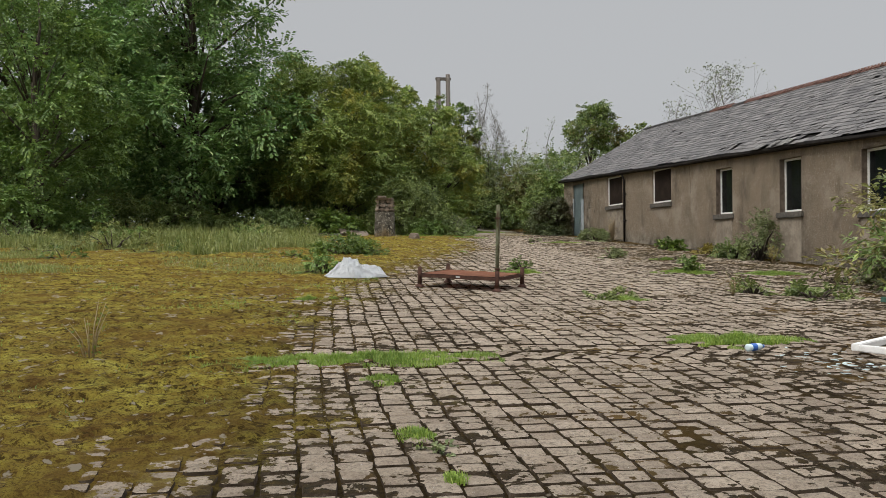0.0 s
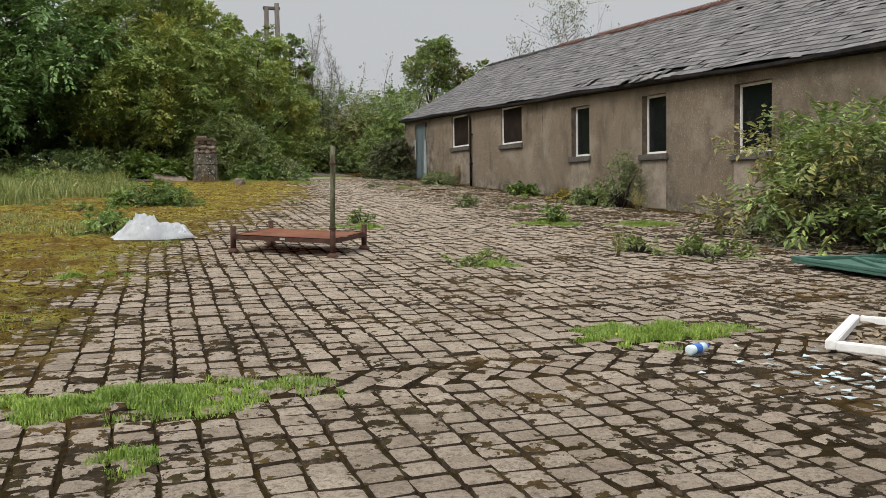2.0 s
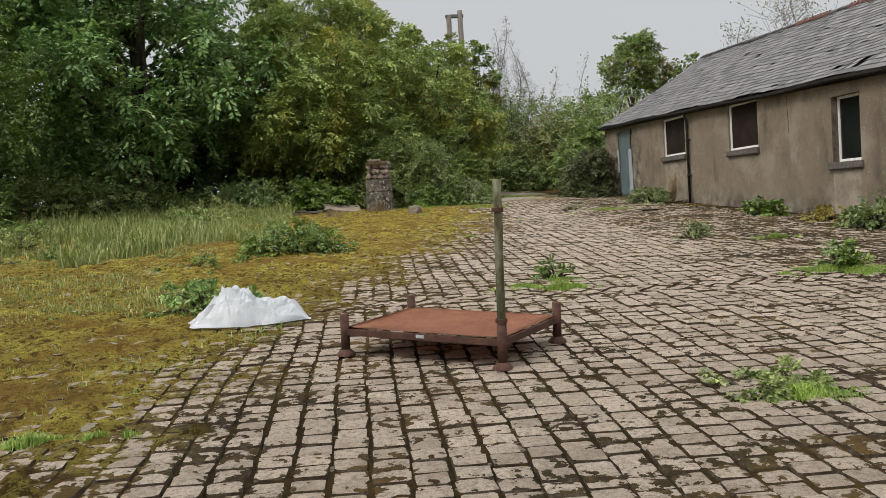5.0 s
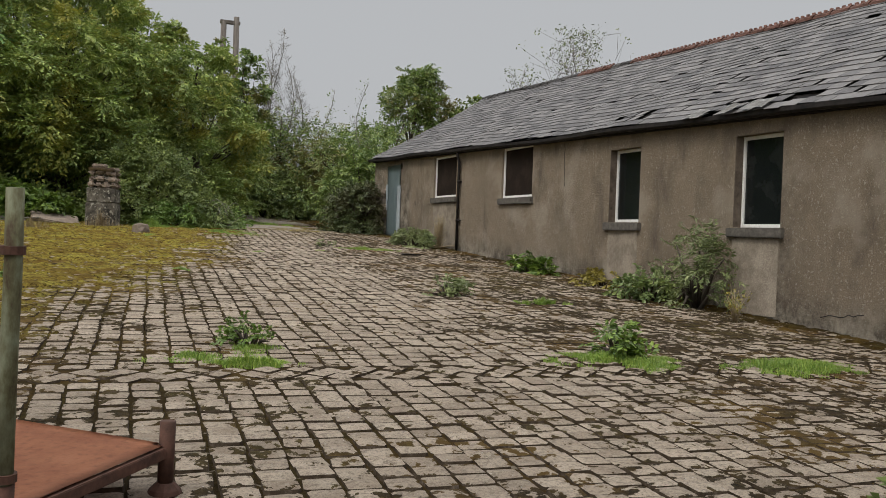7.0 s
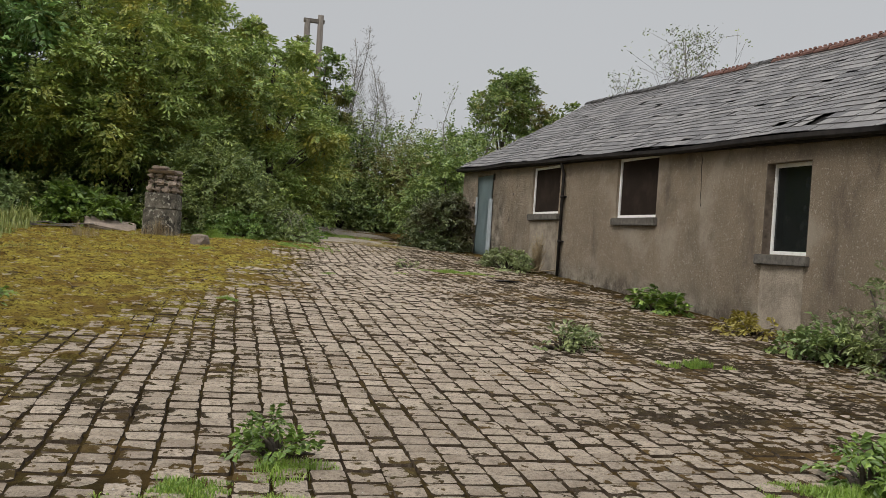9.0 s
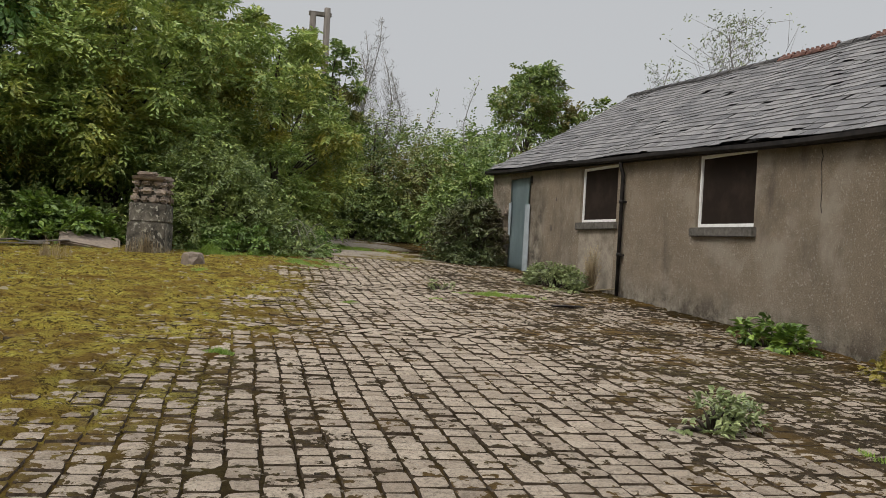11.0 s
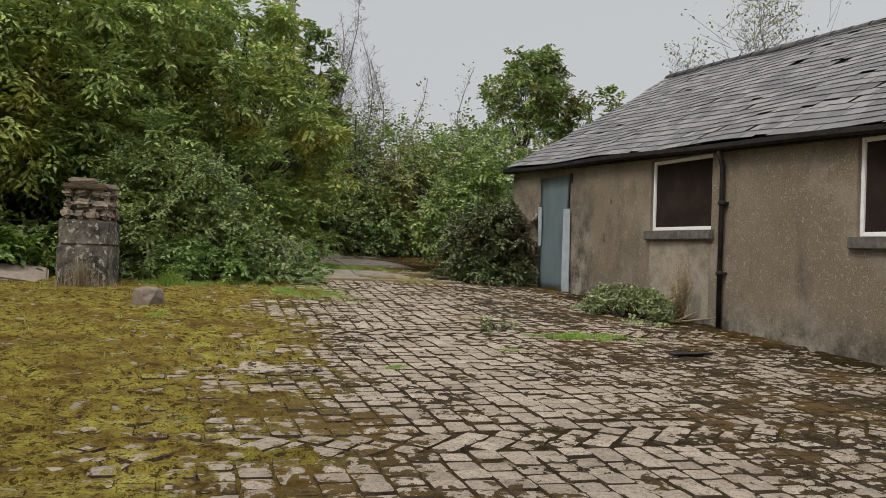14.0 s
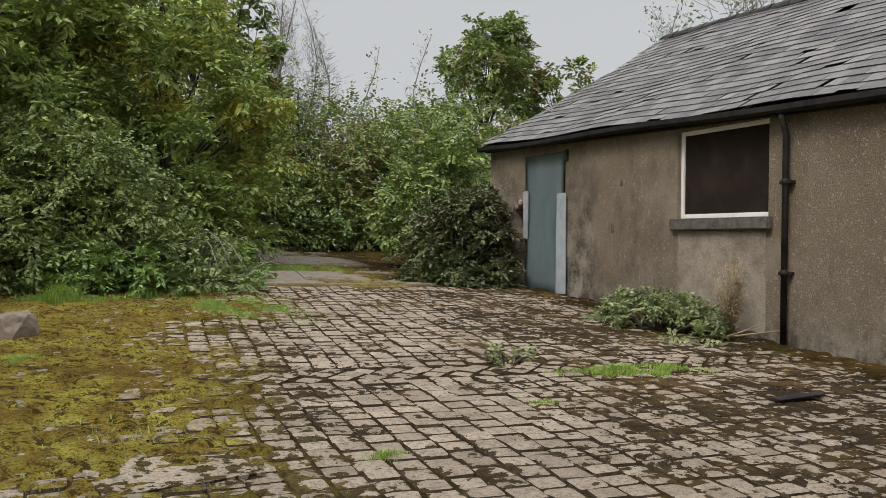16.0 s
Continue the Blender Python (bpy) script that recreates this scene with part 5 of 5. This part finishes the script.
def build_canes():
    r = random.Random(17)
    for k in range(5):
        x, y = 6.0 + 0.22 * k, 36.0 + r.uniform(-0.2, 0.5)
        ln, rise_up = r.uniform(0.7, 1.2), r.uniform(0.35, 0.8)
        pts = [(ln * u, 0.15 * math.sin(3 * u + k), rise_up * math.sin(2.6 * u) + 0.03) for u in np.linspace(0, 1.1, 8)]
        ob = mesh_object("dead_cane", *tube(pts, np.linspace(0.012, 0.004, 8), 6), PALEBARK, None, "pale dead cane arching out of the brambles", True)
        ob.matrix_world = pose(x, y, float(lie(x, y)) + 0.0, 0, 0, r.uniform(-70, 30))
        tagged(ob, "", "cane", "dead canes in the brambles")


build_canes()


def stalks(name, x, y, n, height, spread, mat, label, leafy=None, leaf=0.04, per=14, category="weeds"):
    """An upright weed: thin bent stalks with small leaves or seed heads."""
    z0 = float(lie(x, y)) - 0.01
    root = empty(name, pose(x, y, z0), label, category)
    pos = []
    for k in range(n):
        a, h = rng.random() * 6.283, height * rng.uniform(0.6, 1.1)
        e = np.array((math.cos(a), math.sin(a), 0)) * spread * rng.uniform(0.3, 1.0)
        b = np.array((e[0] * 0.2, e[1] * 0.2, 0))
        pts = [b, b + e * 0.3 + (0, 0, h * 0.55), b + e + (0, 0, h)]
        mesh_object("stalk", *tube(pts, (0.005, 0.004, 0.002), 5), mat, root, "", True)
        for _ in range(per):
            u = rng.uniform(0.25, 1.0)
            pos.append(b + e * u + np.array((0, 0, h * u)) + rng.normal(0, 0.02, 3))
    if leafy:
        pos = np.array(pos)
        leaves("foliage", pos, rng.normal(0, 1, pos.shape), leaf, leafy, root, "", 0.2, 0.45)
    return root


stalks("dry_weed", 11.75, 31.15, 60, 0.85, 0.16, L_DRY, "dry tan weed stalks at the wall foot", L_DRY, 0.035, 22)
stalks("young_sapling", -2.09, 6.58, 9, 0.5, 0.22, L_DRY, "spindly brown sapling in the moss", L_LIME, 0.04, 6)
stalks("tall_weed", 6.40, 11.54, 8, 0.42, 0.12, L_DRY, "dry brown weed among the setts", L_MEADOW, 0.04, 10)
stalks("tall_weed", 11.22, 18.73, 14, 0.5, 0.2, L_DRY, "dry brown weeds at the wall foot", L_YELLOW, 0.05, 8)
tuft("dry_grass_clump", 1.91, 32.09, 0.40, 0.32, 0.62, 330, L_DRY, "clump of dry tan grass")
stalks("dry_grass_clump", 3.46, 34.71, 40, 0.55, 0.3, L_MEADOW, "pale grass clump before the pillar", None, category="grass")
tuft("dry_grass_clump", 3.48, 34.11, 0.45, 0.28, 0.5, 330, L_DRY, "clump of dry tan grass")
bush("yellowing_ivy", 11.76, 22.97, 0.5, 0.7, 0.28, 800, L_YELLOW, "yellowing ivy creeping from the wall foot", "weeds", leaf=0.075, clumps=18, seed=71)
bush("leafy_weed", 11.41, 20.98, 0.55, 0.6, 0.5, 1800, L_BRAMBLE, "leafy green weed at the wall foot", "weeds", leaf=0.085, clumps=26, seed=72)
bush("leafy_weed", 7.86, 16.33, 0.32, 0.3, 0.34, 900, L_LIME, "leafy plant on a grass mound", "weeds", leaf=0.065, clumps=14, seed=73)
bush("leafy_weed", 7.95, 21.00, 0.3, 0.3, 0.25, 500, L_BUDDLEIA, "small pale weed between the setts", "weeds", leaf=0.06, clumps=12, seed=74)
bush("leafy_weed", 4.28, 11.41, 0.42, 0.3, 0.15, 1100, L_BRAMBLE, "leafy weed between the setts", "weeds", leaf=0.045, clumps=14, seed=75)
bush("leafy_weed", 7.59, 11.19, 0.6, 0.4, 0.25, 900, L_BRAMBLE, "low creeping weed on the setts", "weeds", leaf=0.07, clumps=18, seed=76)
bush("leafy_weed", 6.99, 11.99, 0.35, 0.3, 0.3, 400, L_BRAMBLE, "low creeping weed on the setts", "weeds", leaf=0.07, clumps=12, seed=77)
bush("leafy_weed", 4.46, 16.95, 0.22, 0.3, 0.27, 700, L_LIME, "leafy weed in a sett joint", "weeds", leaf=0.045, clumps=12, seed=78)
bush("leafy_weed", 0.39, 3.44, 0.10, 0.12, 0.07, 260, L_BUDDLEIA, "leafy weed in a sett joint", "weeds", leaf=0.028, clumps=9, seed=79)
bush("leafy_weed", 8.10, 21.15, 0.3, 0.28, 0.3, 500, L_BUDDLEIA, "leafy weed between the setts", "weeds", leaf=0.045, clumps=12, seed=80)
bush("leafy_weed", 8.47, 30.22, 0.3, 0.2, 0.2, 260, L_BUDDLEIA, "small weed in the grass strip", "weeds", leaf=0.05, clumps=10, seed=81)
for gx_, gy_, ga, gb, gl in ((4.44, 16.73, 0.3, 0.25, 0.08), (3.79, 16.38, 0.4, 0.15, 0.05), (0.33, 3.82, 0.12, 0.2, 0.07), (0.37, 5.57, 0.3, 0.15, 0.07), (0.38, 2.92, 0.1, 0.15, 0.07), (-0.11, 11.38, 0.2, 0.12, 0.1), (0.25, 11.42, 0.2, 0.12, 0.1), (7.94, 28.64, 0.25, 0.2, 0.05), (4.46, 30.65, 0.45, 0.5, 0.12), (4.42, 25.95, 0.25, 0.15, 0.06), (4.48, 23.47, 0.15, 0.1, 0.06), (3.88, 16.44, 0.35, 0.2, 0.06), (6.45, 27.70, 0.15, 0.1, 0.04), (0.40, 5.43, 0.25, 0.2, 0.07)):
    tuft("grass_tuft", gx_, gy_, ga, gb, gl, int(14000 * ga * gb) + 300, L_GRASS, "small green grass tuft in the sett joints")


# ---- setts ----
PAVING = empty("pavement", pose(0, 0, 0), "worn stone setts in courses with open joints", "pavement", kind="structure")
SETT_FACES = (tuple(range(16, 24)),) + tuple((8 * h_ + k, 8 * h_ + (k + 1) % 8, 8 * h_ + 8 + (k + 1) % 8, 8 * h_ + 8 + k) for h_ in (1, 0) for k in range(8))
# corner signs, and along which side each cut corner lies back
CORNERS = ((-1, -1, 0, 1), (1, -1, 0, 1), (1, -1, 1, 0), (1, 1, 1, 0), (1, 1, 0, 1), (-1, 1, 0, 1), (-1, 1, 1, 0), (-1, -1, 1, 0))
# start and end of each bed of setts along the yard, and its lean in degrees
BEDS = ((-1.0, 6.31, -0.5), (6.79, 15.51, -2.8), (15.99, 24.91, -3.6), (25.39, 29.71, -1.5), (30.19, 36.6, -6.0))
BANDS = (6.55, 15.75, 25.15, 29.95)


def sett(cx, cy, w, d, turn, r):
    """Corner places of one worn sett: foot, shoulder and top rings."""
    c, s = math.cos(turn), math.sin(turn)
    z = float(lie(cx, cy)) + r.uniform(-0.010, 0.006)
    tx, ty = r.uniform(-0.02, 0.02), r.uniform(-0.02, 0.02)
    out = []
    jig = {k: (r.uniform(-0.008, 0.008), r.uniform(-0.008, 0.008)) for k in ((-1, -1), (1, -1), (1, 1), (-1, 1))}
    cut = [r.uniform(0.004, 0.026) for _ in range(8)]
    for inset, h in ((-0.003, -0.04), (0.005, -0.004), (0.052, 0.004)):
        for k, (sx, sy, ax, ay) in enumerate(CORNERS):
            jx, jy = jig[sx, sy] if inset < 0.05 else (0, 0)
            u = sx * (w / 2 - inset - (cut[k] if ax < 1 else 0)) + jx
            v = sy * (d / 2 - inset - (cut[k] if ay < 1 else 0)) + jy
            out.append((cx + c * u - s * v, cy + s * u + c * v, z + h + 0.0545 * (s * u + c * v) + tx * u + ty * v))
    return out


def build_setts():
    r = random.Random(11)
    items = []
    for y0, y1, lean_ in BEDS:
        th = radians(lean_)
        cols = np.arange(-5.5, 13.5, 0.2)
        rows = np.arange(round((y1 - y0) / 0.178))
        deep = (y1 - y0) / len(rows)
        for ci, c0 in enumerate(cols):
            off = r.uniform(-0.09, 0.09)
            for k in rows:
                v = (k + 0.5) * deep + off * (0 < k < len(rows) - 1)
                x = c0 - math.sin(th) * (v - (y1 - y0) / 2) + 0.01 * math.sin(k * 0.35)
                items.append((x, y0 + v, 0.2 - r.uniform(0.006, 0.026), deep - r.uniform(0.003, 0.017), th + r.uniform(-0.02, 0.02)))
    for yb in BANDS:
        for row in (-1, 0, 1):
            for x in np.arange(-5.4, 12.0, 0.262):
                items.append((x + 0.131 * (row % 2), yb + 0.131 * row, 0.178 + r.uniform(-0.012, 0.006), 0.174 + r.uniform(-0.012, 0.006), radians(45) + r.uniform(-0.06, 0.06)))
    V, F, near = [], [], []
    for cx, cy, w, d, th in items:
        if not (-3.4 < cx < 12.0) or not (-0.8 < cy < 36.6):
            continue
        left = float(moss_left(cx, cy))
        if left > 0.98 and r.random() < 0.75:
            continue
        # sunk where moss has grown over
        vs = sett(cx, cy, w, d, th, r)
        if 4.9 < cx < 8.2 and 25.6 < cy < 29.6 and len(near) < 300:
            near.append(vs)
            continue
        F += [tuple(i + len(V) for i in f) for f in SETT_FACES]
        V += vs

    def soiled(ob):
        ob.data.materials.append(SETT_EDGE)
        n, m = len(ob.data.polygons), len(ob.data.vertices)
        ob.data.polygons.foreach_set("material_index", (np.arange(n) % 17 > 8).astype(np.int32))
        co = np.empty(m * 3)
        ob.data.vertices.foreach_get("co", co)
        x, y = co[0::3], co[1::3]
        for key, val in (("edge", (np.arange(m) % 24 < 16) * 1.0), ("cover", moss_cover(x, y)), ("green", greenness(x, y))):
            ob.data.attributes.new(key, "FLOAT", "POINT").data.foreach_set("value", val.astype(np.float32))
        return ob

    soiled(mesh_object("setts", V, F, SETT, PAVING))["kind"] = "stuff"
    for vs in near:
        soiled(mesh_object("sett", vs, SETT_FACES, SETT, PAVING))


build_slates()
build_setts()
